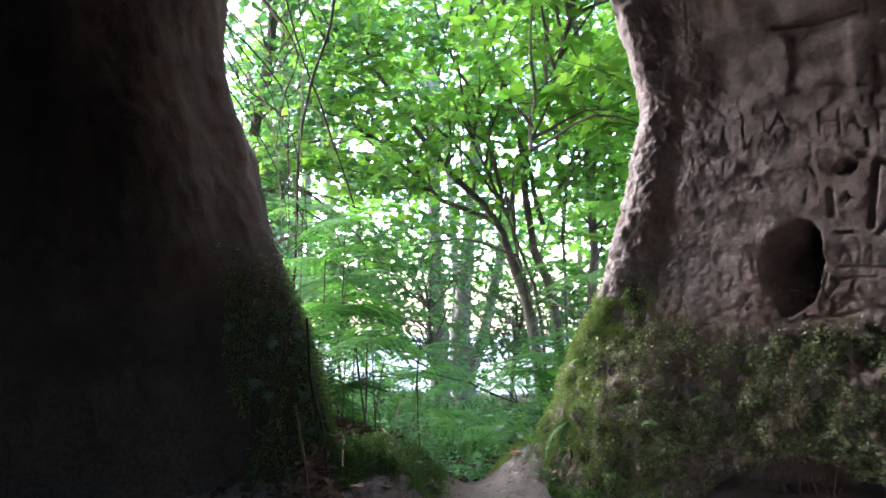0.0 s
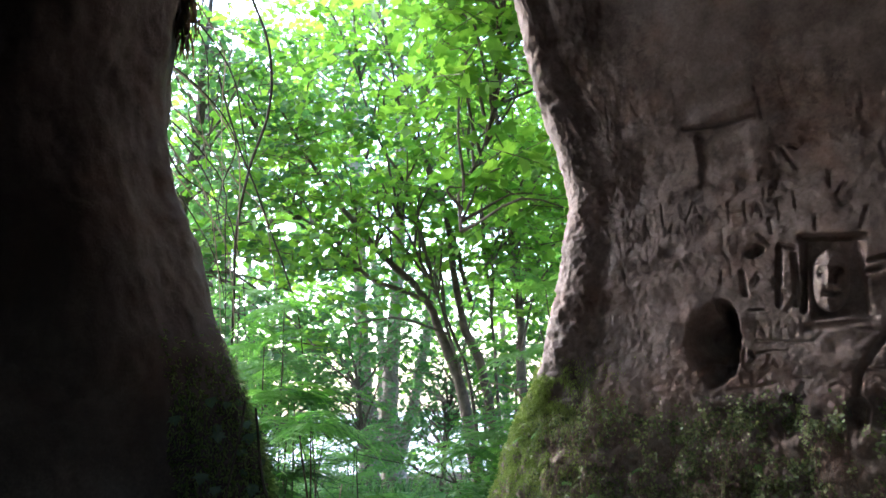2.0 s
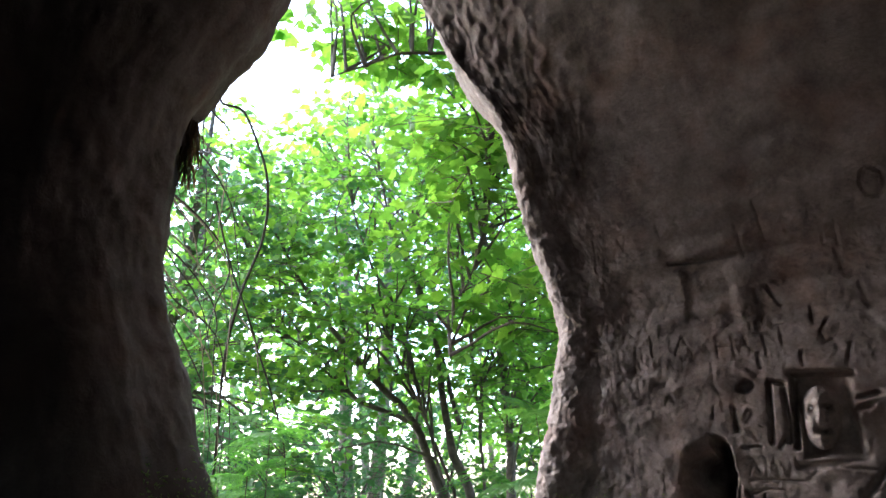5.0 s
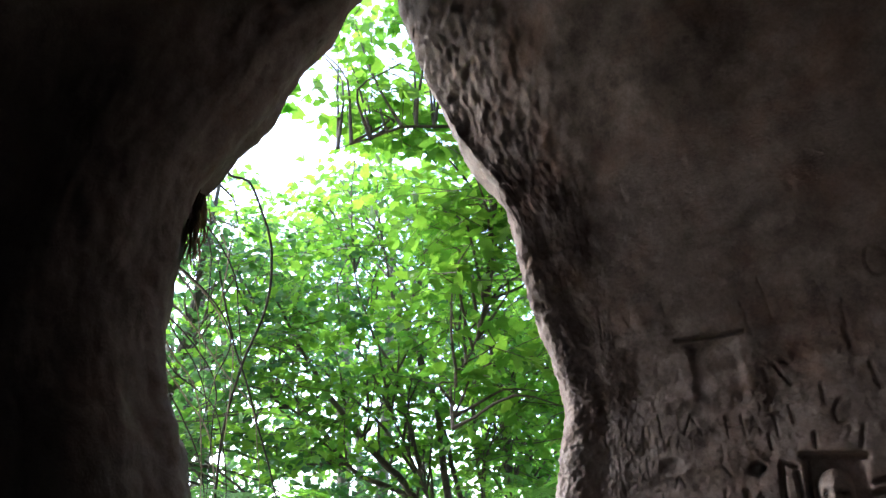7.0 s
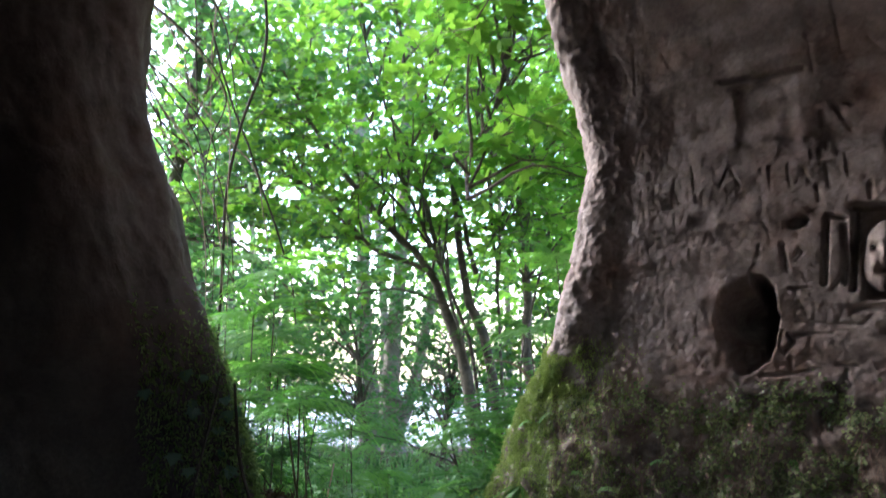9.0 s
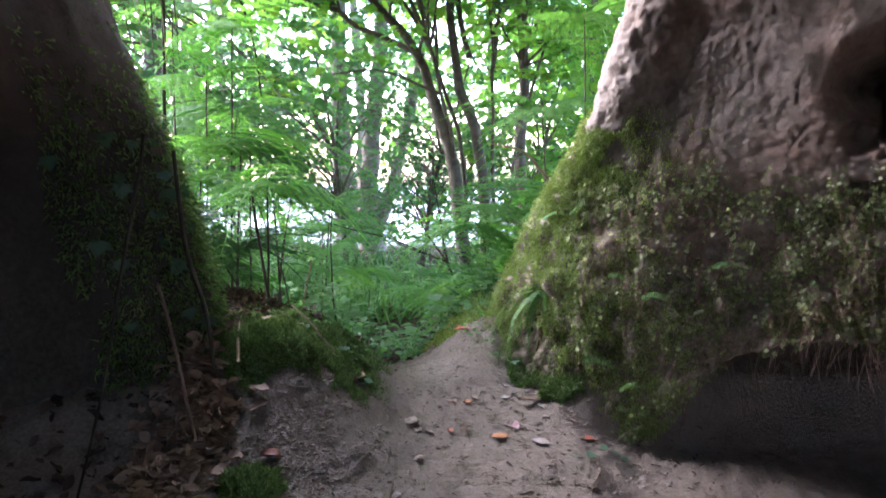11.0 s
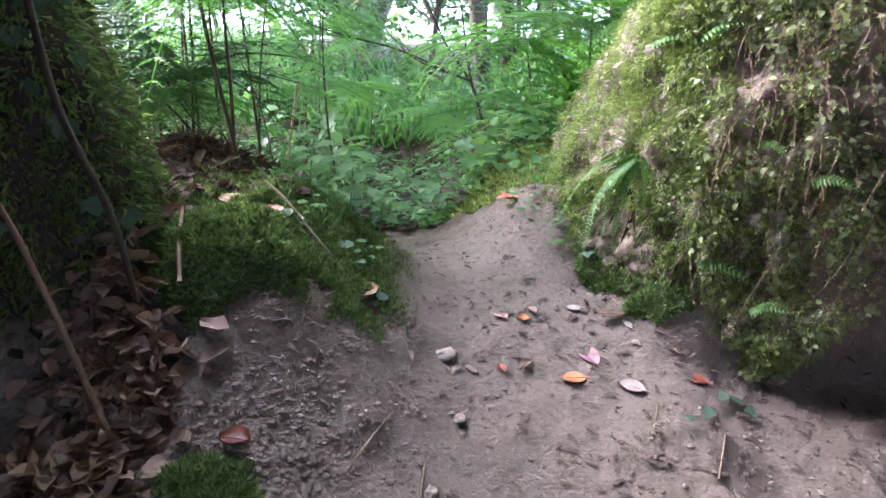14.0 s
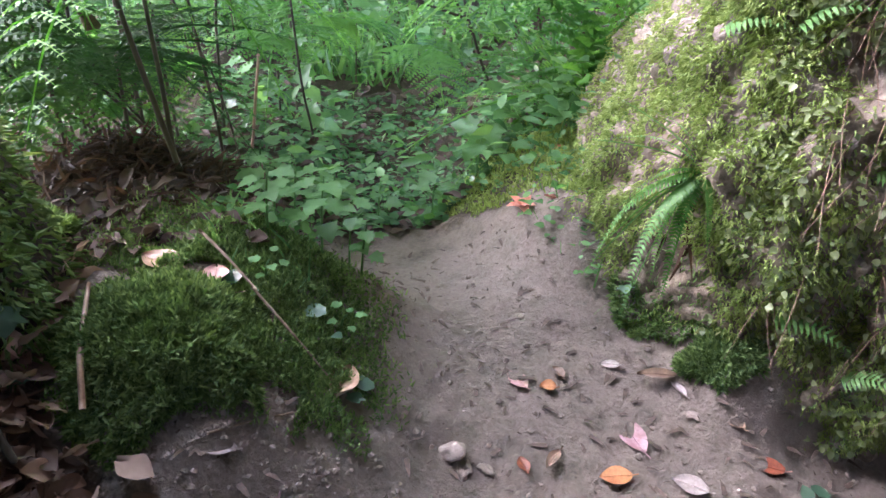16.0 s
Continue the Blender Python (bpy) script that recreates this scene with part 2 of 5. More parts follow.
def mesh_of(name, verts, faces, material, smooth=True):
    verts, faces = np.asarray(verts, np.float32), np.asarray(faces, np.int32)
    k = faces.shape[1]
    me = bpy.data.meshes.new(name)
    me.vertices.add(len(verts))
    me.vertices.foreach_set("co", verts.ravel())
    me.loops.add(faces.size)
    me.loops.foreach_set("vertex_index", faces.ravel())
    me.polygons.add(len(faces))
    me.polygons.foreach_set("loop_start", np.arange(0, faces.size, k, dtype=np.int32))
    me.polygons.foreach_set("use_smooth", np.full(len(faces), smooth))
    me.update(calc_edges=True)
    me.materials.append(material)
    return me


def grid_faces(rows, cols):
    a = (np.arange(rows - 1)[:, None] * cols + np.arange(cols - 1)).ravel()
    return np.stack([a, a + 1, a + cols + 1, a + cols], 1)


class Pile:
    """Gathers triangles for one mesh."""

    def __init__(self):
        self.verts, self.faces, self.count = [], [], 0

    def add(self, verts, faces):
        self.verts.append(np.asarray(verts, float).reshape(-1, 3))
        self.faces.append(np.asarray(faces, int) + self.count)
        self.count += len(self.verts[-1])

    def mesh(self, name, material, smooth=True):
        return mesh_of(name, np.concatenate(self.verts), np.concatenate(self.faces), material, smooth)

    def scatter(self, template, at, along, up, size):
        """Copies of a template leaf (along its y, facing z) at many places at once."""
        tv, tf = template
        along = along / np.linalg.norm(along, axis=1, keepdims=True)
        side = np.cross(along, up)
        side /= np.linalg.norm(side, axis=1, keepdims=True) + 1e-9
        up = np.cross(side, along)
        s = np.asarray(size, float).reshape(-1, 1, 1)
        v = at[:, None] + s * (tv[None, :, :1] * side[:, None] + tv[None, :, 1:2] * along[:, None] + tv[None, :, 2:] * up[:, None])
        f = tf[None] + (np.arange(len(at)) * len(tv))[:, None, None]
        self.add(v.reshape(-1, 3), f.reshape(-1, 3))

    def tube(self, points, radii, sides=6, wobble=0.0, steps=4):
        pts, rad = spline(np.asarray(points, float), steps), None
        rad = np.interp(np.linspace(0, 1, len(pts)), np.linspace(0, 1, len(radii)), radii)
        if wobble:
            pts = pts + wobble * np.stack([fbm(pts + 9 * k, 2.2, 3) for k in range(3)], 1)
        tang = np.gradient(pts, axis=0)
        tang /= np.linalg.norm(tang, axis=1, keepdims=True) + 1e-9
        ref = np.where(np.abs(tang[:, 2:]) > 0.9, [[1.0, 0, 0]], [[0, 0, 1.0]])
        a = np.cross(tang, ref)
        a /= np.linalg.norm(a, axis=1, keepdims=True)
        b = np.cross(tang, a)
        ang = np.arange(sides) * 2 * np.pi / sides
        ring = pts[:, None] + rad[:, None, None] * (np.cos(ang)[None, :, None] * a[:, None] + np.sin(ang)[None, :, None] * b[:, None])
        if rad.max() > 0.012:
            flat = ring.reshape(-1, 3)
            ring = ring + (ring - pts[:, None]) * (0.6 * fbm(flat, 9, 3)).reshape(len(pts), sides, 1)
        n = len(pts)
        i = (np.arange(n - 1)[:, None] * sides + np.arange(sides)).ravel()
        j = (np.arange(n - 1)[:, None] * sides + (np.arange(sides) + 1) % sides).ravel()
        f = np.concatenate([np.stack([i, j, j + sides], 1), np.stack([i, j + sides, i + sides], 1)])
        caps = [[0, k, k + 1] for k in range(1, sides - 1)] + [[(n - 1) * sides, (n - 1) * sides + k + 1, (n - 1) * sides + k] for k in range(1, sides - 1)]
        self.add(ring.reshape(-1, 3), np.concatenate([f, caps]))
        return pts


def spline(p, steps):
    """Catmull-Rom through the points p."""
    p = np.concatenate([[2 * p[0] - p[1]], p, [2 * p[-1] - p[-2]]])
    out = []
    for a, b, c, d in zip(p, p[1:], p[2:], p[3:]):
        t = np.arange(steps)[:, None] / steps
        out.append(0.5 * (2 * b + (c - a) * t + (2 * a - 5 * b + 4 * c - d) * t ** 2 + (3 * b - a - 3 * c + d) * t ** 3))
    return np.concatenate(out + [p[-2:-1]])


def fan(outline, centre):
    n = len(outline)
    return np.array([centre] + outline, float), np.array([[0, k + 1, (k + 1) % n + 1] for k in range(n)])


def mirrored(half):
    return half + [(-x, y, z) for x, y, z in reversed(half[1:-1])]


MAPLE = fan(mirrored([(0, 0, 0), (0.2, 0.02, 0.03), (0.44, 0.06, 0.05), (0.36, 0.25, 0.05), (0.6, 0.52, 0.02), (0.33, 0.53, 0.05), (0.24, 0.72, 0.03), (0, 1, -0.08)]), (0, 0.36, -0.03))
LIME = fan(mirrored([(0, 0, 0), (0.38, 0.12, 0.06), (0.42, 0.45, 0.06), (0.2, 0.8, 0.0), (0, 1, -0.1)]), (0, 0.4, -0.03))
OVAL = (np.array([(0, 0, 0), (-0.2, 0.3, 0.06), (0, 0.32, 0), (0.2, 0.3, 0.06), (-0.17, 0.66, 0.03), (0, 0.68, -0.04), (0.17, 0.66, 0.03), (0, 1, -0.14)]),
        np.array([(0, 2, 1), (0, 3, 2), (1, 2, 5), (1, 5, 4), (2, 3, 6), (2, 6, 5), (4, 5, 7), (5, 6, 7)]))
BLADE = (np.array([(-0.05, 0, 0), (0.05, 0, 0), (-0.04, 0.5, 0.06), (0.04, 0.5, 0.06), (0, 1, -0.06)]), np.array([(0, 1, 3), (0, 3, 2), (2, 3, 4)]))
SPRIG = (np.array([(-0.16, 0, 0), (0.16, 0, 0), (0, 1, 0.1), (0, 0.45, 0.25)]), np.array([(0, 1, 3), (0, 3, 2), (1, 2, 3)]))


def thing(name, me, label, category, group="", kind=""):
    return tagged(new(name, me), label, category, group, kind)


def part(name, me, parent, label=""):
    ob = tagged(new(name, me), label)
    ob.parent = parent
    return ob


def empty(name, m, label, category, group=""):
    ob = tagged(new(name), label, category, group)
    ob.matrix_world = m
    ob.empty_display_size = 0.05
    return ob


def sstep(t):
    t = np.clip(t, 0, 1)
    return t * t * (3 - 2 * t)


# ---------------------------------------------------------------- ground
def ground(x, y):
    """Height of the earth: the cave floor rises to the mouth, then falls away into the wood; a bank on either side."""
    ys = [-6, 0, 1.5, 3.2, 3.5, 3.75, 3.95, 4.2, 4.4, 4.6, 4.9, 6, 8, 15, 40, 900]
    zs = [-.5, -.42, -.27, -.075, .0, .05, .065, -.005, -.05, -.07, -.24, -.48, -.75, -1.1, -4.5, -60]
    z = (np.interp(y - .1, ys, zs) + np.interp(y, ys, zs) + np.interp(y + .1, ys, zs)) / 3
    turn = np.interp(y, [3.95, 4.15, 4.5, 4.8], [.13, -.1, -.14, .0])
    z = z + sstep((turn - x) / (.55 - .6 * (.13 - turn) + .3 * np.maximum(0, y - 4.6))) * np.interp(y, [2.4, 3.1, 3.25, 3.4, 3.52, 3.6, 3.9, 4.28, 4.6, 4.85, 6, 9, 20], [0, .11, .12, .19, .28, .29, .27, .28, .2, .15, .2, .4, 0])
    z = z + sstep((x - np.interp(y, [4.25, 4.5], [.1, .06])) / (.4 + .35 * np.maximum(0, y - 4.6))) * np.interp(y, [3.85, 4.0, 4.15, 4.3, 4.6, 6, 9, 20], [0, .12, .28, .32, .33, .6, .5, 0])
    z = z + .12 * sstep((x - .48) / .3) * sstep((y - 3.55) / .15) * sstep((4.6 - y) / .4)
    z = z - .09 * sstep((x - .6) / .25) * sstep((3.68 - y) / .15) * sstep((y - 2.8) / .4)
    return z


def earth_relief(x, y):
    p = np.stack([x, y, 0 * x], 1)
    near = np.exp(-np.maximum(0, np.hypot(x, y - 3) - 3) / 3)
    scuffed = np.maximum(0, fbm(p * (1, 0.6, 1), 14, 3)) * 0.05 * (0.4 + sstep((-x + 0.1) / 0.5) + sstep((x - 0.5) / 0.4))
    return 0.07 * fbm(p, 1.3, 3) * (1 + 2 * (1 - near)) + near * (0.038 * fbm(p, 7, 4) + 0.028 * (fbm(p + 5, 24, 4) + .6 * np.maximum(0, fbm(p + 2, 17, 3) - .08)) + scuffed)


def spread(lo, hi, near_lo, near_hi, step, growth):
    """Grid lines that are close together near the path and wider towards the horizon."""
    mid = np.arange(near_lo, near_hi + step / 2, step)
    out, s, v = [], step, near_hi
    while v < hi:
        s *= growth
        v += s
        out.append(v)
    low, s, v = [], step, near_lo
    while v > lo:
        s *= growth
        v -= s
        low.append(v)
    return np.array(low[::-1] + list(mid) + out)


gx, gy = spread(-700, 700, -1.1, 1.6, 0.012, 1.13), spread(-60, 900, 2.5, 4.7, 0.012, 1.12)
X, Y = np.meshgrid(gx, gy)
flat = np.stack([X.ravel(), Y.ravel()], 1)
Z = ground(flat[:, 0], flat[:, 1]) + earth_relief(flat[:, 0], flat[:, 1])
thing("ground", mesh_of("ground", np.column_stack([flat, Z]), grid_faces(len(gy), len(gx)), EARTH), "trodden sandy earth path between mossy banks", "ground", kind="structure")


def on_ground(x, y):
    x, y = np.atleast_1d(np.asarray(x, float)), np.atleast_1d(np.asarray(y, float))
    return ground(x, y) + earth_relief(x, y)


# ---------------------------------------------------------------- the carved wall beside the mouth
ORIGIN, ALONG, INWARD = np.array([0.95, 3.7]), np.array([0.79, -0.61]), np.array([-0.61, -0.79])


def wall_xy(u, n):
    return ORIGIN + np.multiply.outer(u, ALONG) + np.multiply.outer(n, INWARD)


def sections(tracks, zs, weights):
    """Plan curves (one row of control points a height) drawn as a smooth skin."""
    ctrl = np.stack(tracks, 1)
    m = ctrl.shape[1]
    i = np.clip(np.floor(weights).astype(int), 0, m - 2)
    t = (weights - i)[None, :, None]
    a, b, c, d = (ctrl[:, np.clip(i + k, 0, m - 1)] for k in (-1, 0, 1, 2))
    xy = 0.5 * (2 * b + (c - a) * t + (2 * a - 5 * b + 4 * c - d) * t ** 2 + (3 * b - a - 3 * c + d) * t ** 3)
    return np.concatenate([xy, np.broadcast_to(zs[:, None, None], xy.shape[:2] + (1,))], 2)


def normals(grid):
    n = np.cross(np.gradient(grid, axis=1), np.gradient(grid, axis=0))
    return n / (np.linalg.norm(n, axis=2, keepdims=True) + 1e-9)


def columns(*runs):
    return np.concatenate([np.linspace(a, b, n, endpoint=False) for a, b, n in runs] + [[runs[-1][1]]])


heights = np.concatenate([np.arange(-0.6, 0.85, 0.011), np.arange(0.85, 2.4, 0.0062), np.arange(2.4, 2.9, 0.011), np.arange(2.9, 4.7, 0.018), np.arange(4.7, 6.4, 0.06)])
edge_z = [-.6, 0, .2, .52, .87, 1.18, 1.47, 1.76, 2.06, 2.36, 2.66, 3.02, 3.41, 3.81, 4.26, 4.73, 5.9]
edge_x = np.interp(heights, edge_z, [.30, .36, .44, .57, .665, .76, .82, .89, .94, .87, .77, .70, .61, .38, .28, .18, -.1])
edge_y = np.interp(heights, edge_z, [4.4, 4.35, 4.3, 4.3, 4.0, 3.78, 3.75, 3.75, 3.72, 3.68, 3.65, 3.6, 3.62, 3.75, 3.9, 4.05, 4.2])


def table(*pairs):
    return np.interp(heights, pairs[::2], pairs[1::2])


def pairs_xy(x, y):
    return np.stack([x + 0 * heights, y + 0 * heights], 1)


n_mid = table(0, .06, .5, .06, 1, .03, 1.3, .02, 2.06, .035, 2.4, .10, 2.7, .18, 3.2, .3, 3.8, .6, 4.5, 1.0, 5.4, 1.6)
n_far = table(0, .1, 1, 0, 2, 0, 2.3, .06, 2.75, .25, 3.3, .5, 4, 1.0, 4.6, 1.7, 5.4, 2.6)
u_lip = table(.6, -.25, .87, -.12, 1.18, .06, 1.5, .16, 2.06, .24, 2.4, .2, 2.66, .12, 3.1, .06, 3.8, -.3, 4.5, -.6, 5.4, -.8)
n_lip = table(.2, .14, .5, .14, .87, .08, 1.2, .03, 1.5, .035, 2.06, .05, 2.4, .10, 2.66, .17, 3.17, .33, 3.8, .4, 4.5, .5, 5.4, .6)
lean = np.maximum(0, heights - 3.2)


def bare(u, n):
    return ORIGIN + np.asarray(u)[:, None] * ALONG + np.asarray(n)[:, None] * INWARD


one = np.ones_like(heights)
right_tracks = [pairs_xy(edge_x + 2.2, edge_y + 2.8), pairs_xy(edge_x + .4, edge_y + .75), pairs_xy(edge_x, edge_y), bare(u_lip, n_lip), bare(.45 * one, n_mid),
                bare(1.2 * one, n_far), bare(2.1 * one, n_far + .12), pairs_xy(2.85 - .5 * lean, 1.0 + 0 * one), pairs_xy(2.7 - .5 * lean, -1.5 + 0 * one), pairs_xy(1.4 + 0 * one, -3.3 + 0 * one)]
cols = columns((0, 1, 14), (1, 2, 30), (2, 3, 70), (3, 4, 70), (4, 5, 130), (5, 6, 110), (6, 7, 30), (7, 9, 18))
rock = sections(right_tracks, heights, cols)
out = normals(rock)
if np.mean(out[200, 240:280] @ np.array([*INWARD, 0])) < 0:
    out = -out
shape = rock.shape
flatp = rock.reshape(-1, 3)
U = (flatp[:, :2] - ORIGIN) @ ALONG
W = flatp[:, 2]
inner = np.repeat(sstep((cols - 2.6) / 0.5)[None], shape[0], 0).ravel() * (np.repeat(cols[None], shape[0], 0).ravel() < 6.6)

# rough weathered relief: coarse lumps near the edge and low down, smoother on the worn face
rough = (0.11 + 0.9 * np.exp(-np.maximum(0, U + 0.1) / 0.28)) * (1 - .55 * sstep((W - 2.2) / .4) * sstep((U - .2) / .2)) + 0.75 * sstep((1.0 - W) / 0.35)
push = 0.10 * fbm(flatp, 1.3, 3) + rough * (0.027 * fbm(flatp * (1, 1, 1.3), 4.5, 4) + 0.036 * fbm(flatp * (1, 1, 0.7), 19, 4)) + (1 - .65 * sstep((W - 2.2) / .3) * sstep((U - .25) / .2)) * (1 - .45 * sstep((U - .3) / .2) * sstep((W - 1.05) / .2)) * (0.014 * fbm(flatp, 45, 3) + 0.006 * fbm(flatp, 110, 2))
chipped = np.exp(-np.maximum(0, U - .12) / 0.12) * sstep((W - .7) / .3)
push += chipped * 0.04 * (.12 - np.abs(fbm(flatp * (1, 1, 1.2), 16, 4)))
push += sstep((1.05 - W) / .3) * (.085 * fbm(flatp + 13, 13, 4) + .045 * fbm(flatp + 31, 34, 3))
pits = np.maximum(0, fbm(flatp + 3, 11, 2) - 0.12)
push -= 0.10 * pits * np.clip(rough, 0.3, 1.2)

# beds of the stone: faint level lines
push += inner * 0.007 * np.sin(W * 38 + 6 * fbm(flatp, 1.5, 2)) * (0.5 + fbm(flatp + 9, 2, 2))
carve = np.zeros(len(flatp))


def groove(*points, w=0.008, d=0.012):
    """A cut along a line of (along the wall, height) points."""
    global carve
    for (a, b), (c, e) in zip(points, points[1:]):
        box = (U > min(a, c) - 3 * w) & (U < max(a, c) + 3 * w) & (W > min(b, e) - 3 * w) & (W < max(b, e) + 3 * w) & (inner > 0.2)
        px, pz = U[box] + 0.004 * fbm(flatp[box], 40, 2), W[box] + 0.004 * fbm(flatp[box] + 4, 40, 2)
        t = np.clip(((px - a) * (c - a) + (pz - b) * (e - b)) / ((c - a) ** 2 + (e - b) ** 2 + 1e-9), 0, 1)
        dist = np.hypot(px - a - t * (c - a), pz - b - t * (e - b))
        carve[box] = np.maximum(carve[box], d * (1 - sstep((dist - 0.35 * w) / (0.9 * w))))


def hollow(u, z, ru, rz, d, soft=0.3, tilt=0.0):
    """A scooped hole."""
    global carve
    du, dz = U - u - tilt * (W - z) + 0.045 * fbm(flatp, 8, 3), W - z + 0.045 * fbm(flatp + 7, 8, 3)
    r = np.hypot(du / ru, dz / rz)
    carve = np.where(inner > 0.2, np.maximum(carve, d * (1 - sstep((r - 1 + soft) / soft / 1.2))), carve)


def panel(u0, u1, z0, z1, d, edge=0.012):
    """A sunk panel with a slightly uneven border."""
    global carve
    wob = 0.012 * fbm(flatp, 12, 2)
    s = np.minimum(np.minimum(U - u0, u1 - U), np.minimum(W - z0, z1 - W)) + wob
    carve = np.where(inner > 0.2, np.maximum(carve, d * sstep(s / edge)), carve)


def letter(glyph, u, z, h, w=0.0055, d=0.008, wide=0.6):
    """A cut capital or digit of height h with its foot at (u, z)."""
    strokes = {"A": ((0, 0, .5, 1), (.5, 1, 1, 0), (.2, .4, .8, .4)), "I": ((.5, 0, .4, 1),), "T": ((0, 1, 1, 1), (.5, 1, .6, 0)), "V": ((0, 1, .5, 0), (.5, 0, 1, 1)),
               "W": ((0, 1, .25, 0), (.25, 0, .5, .9), (.5, .9, .7, .1), (.7, .1, 1, 1)), "1": ((.5, 0, .5, 1),), "8": ((.2, 1, .8, .5), (.8, .5, .2, 0), (.2, 0, .8, 0), (.2, 1, .8, 1), (.2, .5, .8, 0)),
               "X": ((0, 0, 1, 1), (0, 1, 1, 0)), "M": ((0, 0, .1, 1), (.1, 1, .5, .3), (.5, .3, .9, 1), (.9, 1, 1, 0)), "H": ((0, 0, 0, 1), (1, 0, 1, 1), (0, .5, 1, .5)), "J": ((.7, 1, .7, .2), (.7, .2, .4, 0), (.4, 0, .1, .2))}[glyph]
    for a, b, c, e in strokes:
        groove((u + a * h * wide, z + b * h), (u + c * h * wide, z + e * h), w=w, d=d)


# the large smoothed hollow and the lettered panel beside it
hollow(.45, 2.16, .26, .17, .022, 0.7)
panel(.665, .94, 1.985, 2.295, .013, 0.045)
groove((.64, 2.31), (.80, 2.298), (.96, 2.305), w=.012, d=.017)
letter("A", .757, 2.02, .108)
letter("I", .878, 2.03, .085)
letter("I", .455, 1.85, .105)
letter("A", .600, 1.85, .088, wide=.88)
letter("H", .800, 1.82, .092, wide=.8)
letter("A", .900, 1.83, .068, wide=.72)
letter("T", .980, 1.797, .105)
letter("T", 1.061, 1.845, .102, wide=.5)
groove((.975, 1.815), (.978, 1.747))
for glyph, u in (("M", .49), ("A", .55), ("1", .61)):
    letter(glyph, u, 1.775, .05, .004, .004, .6)
for glyph, u in (("1", .952), ("8", .985)):
    letter(glyph, u, 1.925, .04, .005, .008)
groove((.948, 2.006), (.968, 2.003), w=.006, d=.01)
groove((1.022, 1.988), (1.017, 1.956), w=.006, d=.01)
for a, b in (((1.014, 2.117), (1.014, 2.06)), ((1.062, 2.136), (1.088, 2.075)), ((1.10, 2.143), (1.125, 2.127)), ((1.096, 2.059), (1.111, 2.029))):
    groove(a, b, w=.009, d=.011)
for a, b in (((.988, 2.435), (.997, 2.285)), ((1.09, 2.518), (1.107, 2.337)), ((1.405, 2.347), (1.405, 2.196)), ((1.366, 2.176), (1.409, 2.115)), ((.27, 2.50), (.258, 2.33))):
    groove(a, b, w=.008, d=.0035)
for a, b in (((1.237, 1.926), (1.238, 2.007)), ((1.452, 2.075), (1.467, 1.967)), ((1.367, 1.815), (1.336, 1.72)), ((1.165, 1.804), (1.16, 1.738)), ((1.388, 2.237), (1.398, 2.153))):
    groove(a, b, w=.009, d=.010)
groove((1.296, 1.938), (1.261, 1.883), (1.272, 1.836), (1.299, 1.838), w=.008, d=.009)
# niche with the face, and the tall hooked cuts beside it
panel(1.095, 1.345, 1.315, 1.715, .05, 0.03)
groove((1.099, 1.706), (1.342, 1.683), w=.018, d=.065)
groove((1.107, 1.68), (1.075, 1.375), w=.014, d=.07)
groove((1.003, 1.677), (.99, 1.54), (.975, 1.405), w=.014, d=.03)
groove((1.004, 1.682), (1.064, 1.663), w=.012, d=.03)
groove((1.06, 1.632), (1.058, 1.5), (1.046, 1.401), w=.013, d=.025)
groove((1.005, 1.378), (1.053, 1.451), w=.009, d=.016)
hollow(.895, 1.67, .04, .035, .07)
groove((.829, 1.569), (.836, 1.467), w=.014, d=.02)
groove((.881, 1.503), (.91, 1.535), (.893, 1.555), (.873, 1.517), w=.006, d=.008)
groove((.848, 1.387), (.921, 1.383), w=.008, d=.02)
for a, b in (((1.35, 1.572), (1.428, 1.584)), ((1.329, 1.525), (1.391, 1.536))):
    groove(a, b, w=.015, d=.03)
# the deep round hole with its sharp lip, and cracks round it
du, dz = U - .70 + .05 * fbm(flatp, 8, 3), W - 1.255 + .05 * fbm(flatp + 7, 8, 3)
ring_r = np.hypot(du / np.where(du > 0, .105, .19), dz / .20)
# its near lip is sharp, the far side slopes in from the face
dip = np.where(du > 0, .36 * (1 - sstep((ring_r - .72) / .28)), .36 * (1 - sstep((ring_r - .1) / .95)) ** 1.7)
carve = np.where(inner > 0.2, np.maximum(carve, dip), carve)
hollow(.50, 1.46, .09, .10, .018, 0.98)
hollow(.56, 1.25, .10, .12, .010, 0.98)
hollow(.66, 1.10, .07, .07, .12, 0.6)
groove((.858, 1.187), (.92, 1.198), (.991, 1.196), w=.006, d=.012)
groove((.807, 1.209), (.794, 1.145), (.81, 1.118), (.846, 1.167), (.83, 1.195), w=.008, d=.018)
groove((.911, 1.181), (.90, 1.136), (.877, 1.114), w=.007, d=.012)
groove((.726, 1.025), (.838, 1.033), (.926, 1.055), w=.008, d=.018)
groove((.997, 1.077), (1.068, 1.067), w=.007, d=.016)
groove((1.034, 1.052), (1.004, .986), w=.007, d=.014)
groove((1.025, 1.038), (1.042, .995), w=.007, d=.014)
groove((1.40, 1.28), (1.315, 1.175), (1.26, 1.10), (1.238, .99), (1.245, .916), w=.018, d=.03)
groove((.652, .939), (.74, .93), (.824, .932), w=.013, d=.045)
groove((.85, .945), (.908, .922), w=.018, d=.045)
groove((1.003, .955), (1.001, .843), w=.017, d=.04)
groove((1.15, .932), (1.125, .896), (1.117, .854), w=.008, d=.014)
hollow(1.23, .922, .05, .07, .06)
hollow(.959, .98, .03, .025, .04)
groove((1.14, 1.03), (1.165, 1.045), (1.16, 1.07), (1.14, 1.062), w=.005, d=.007)
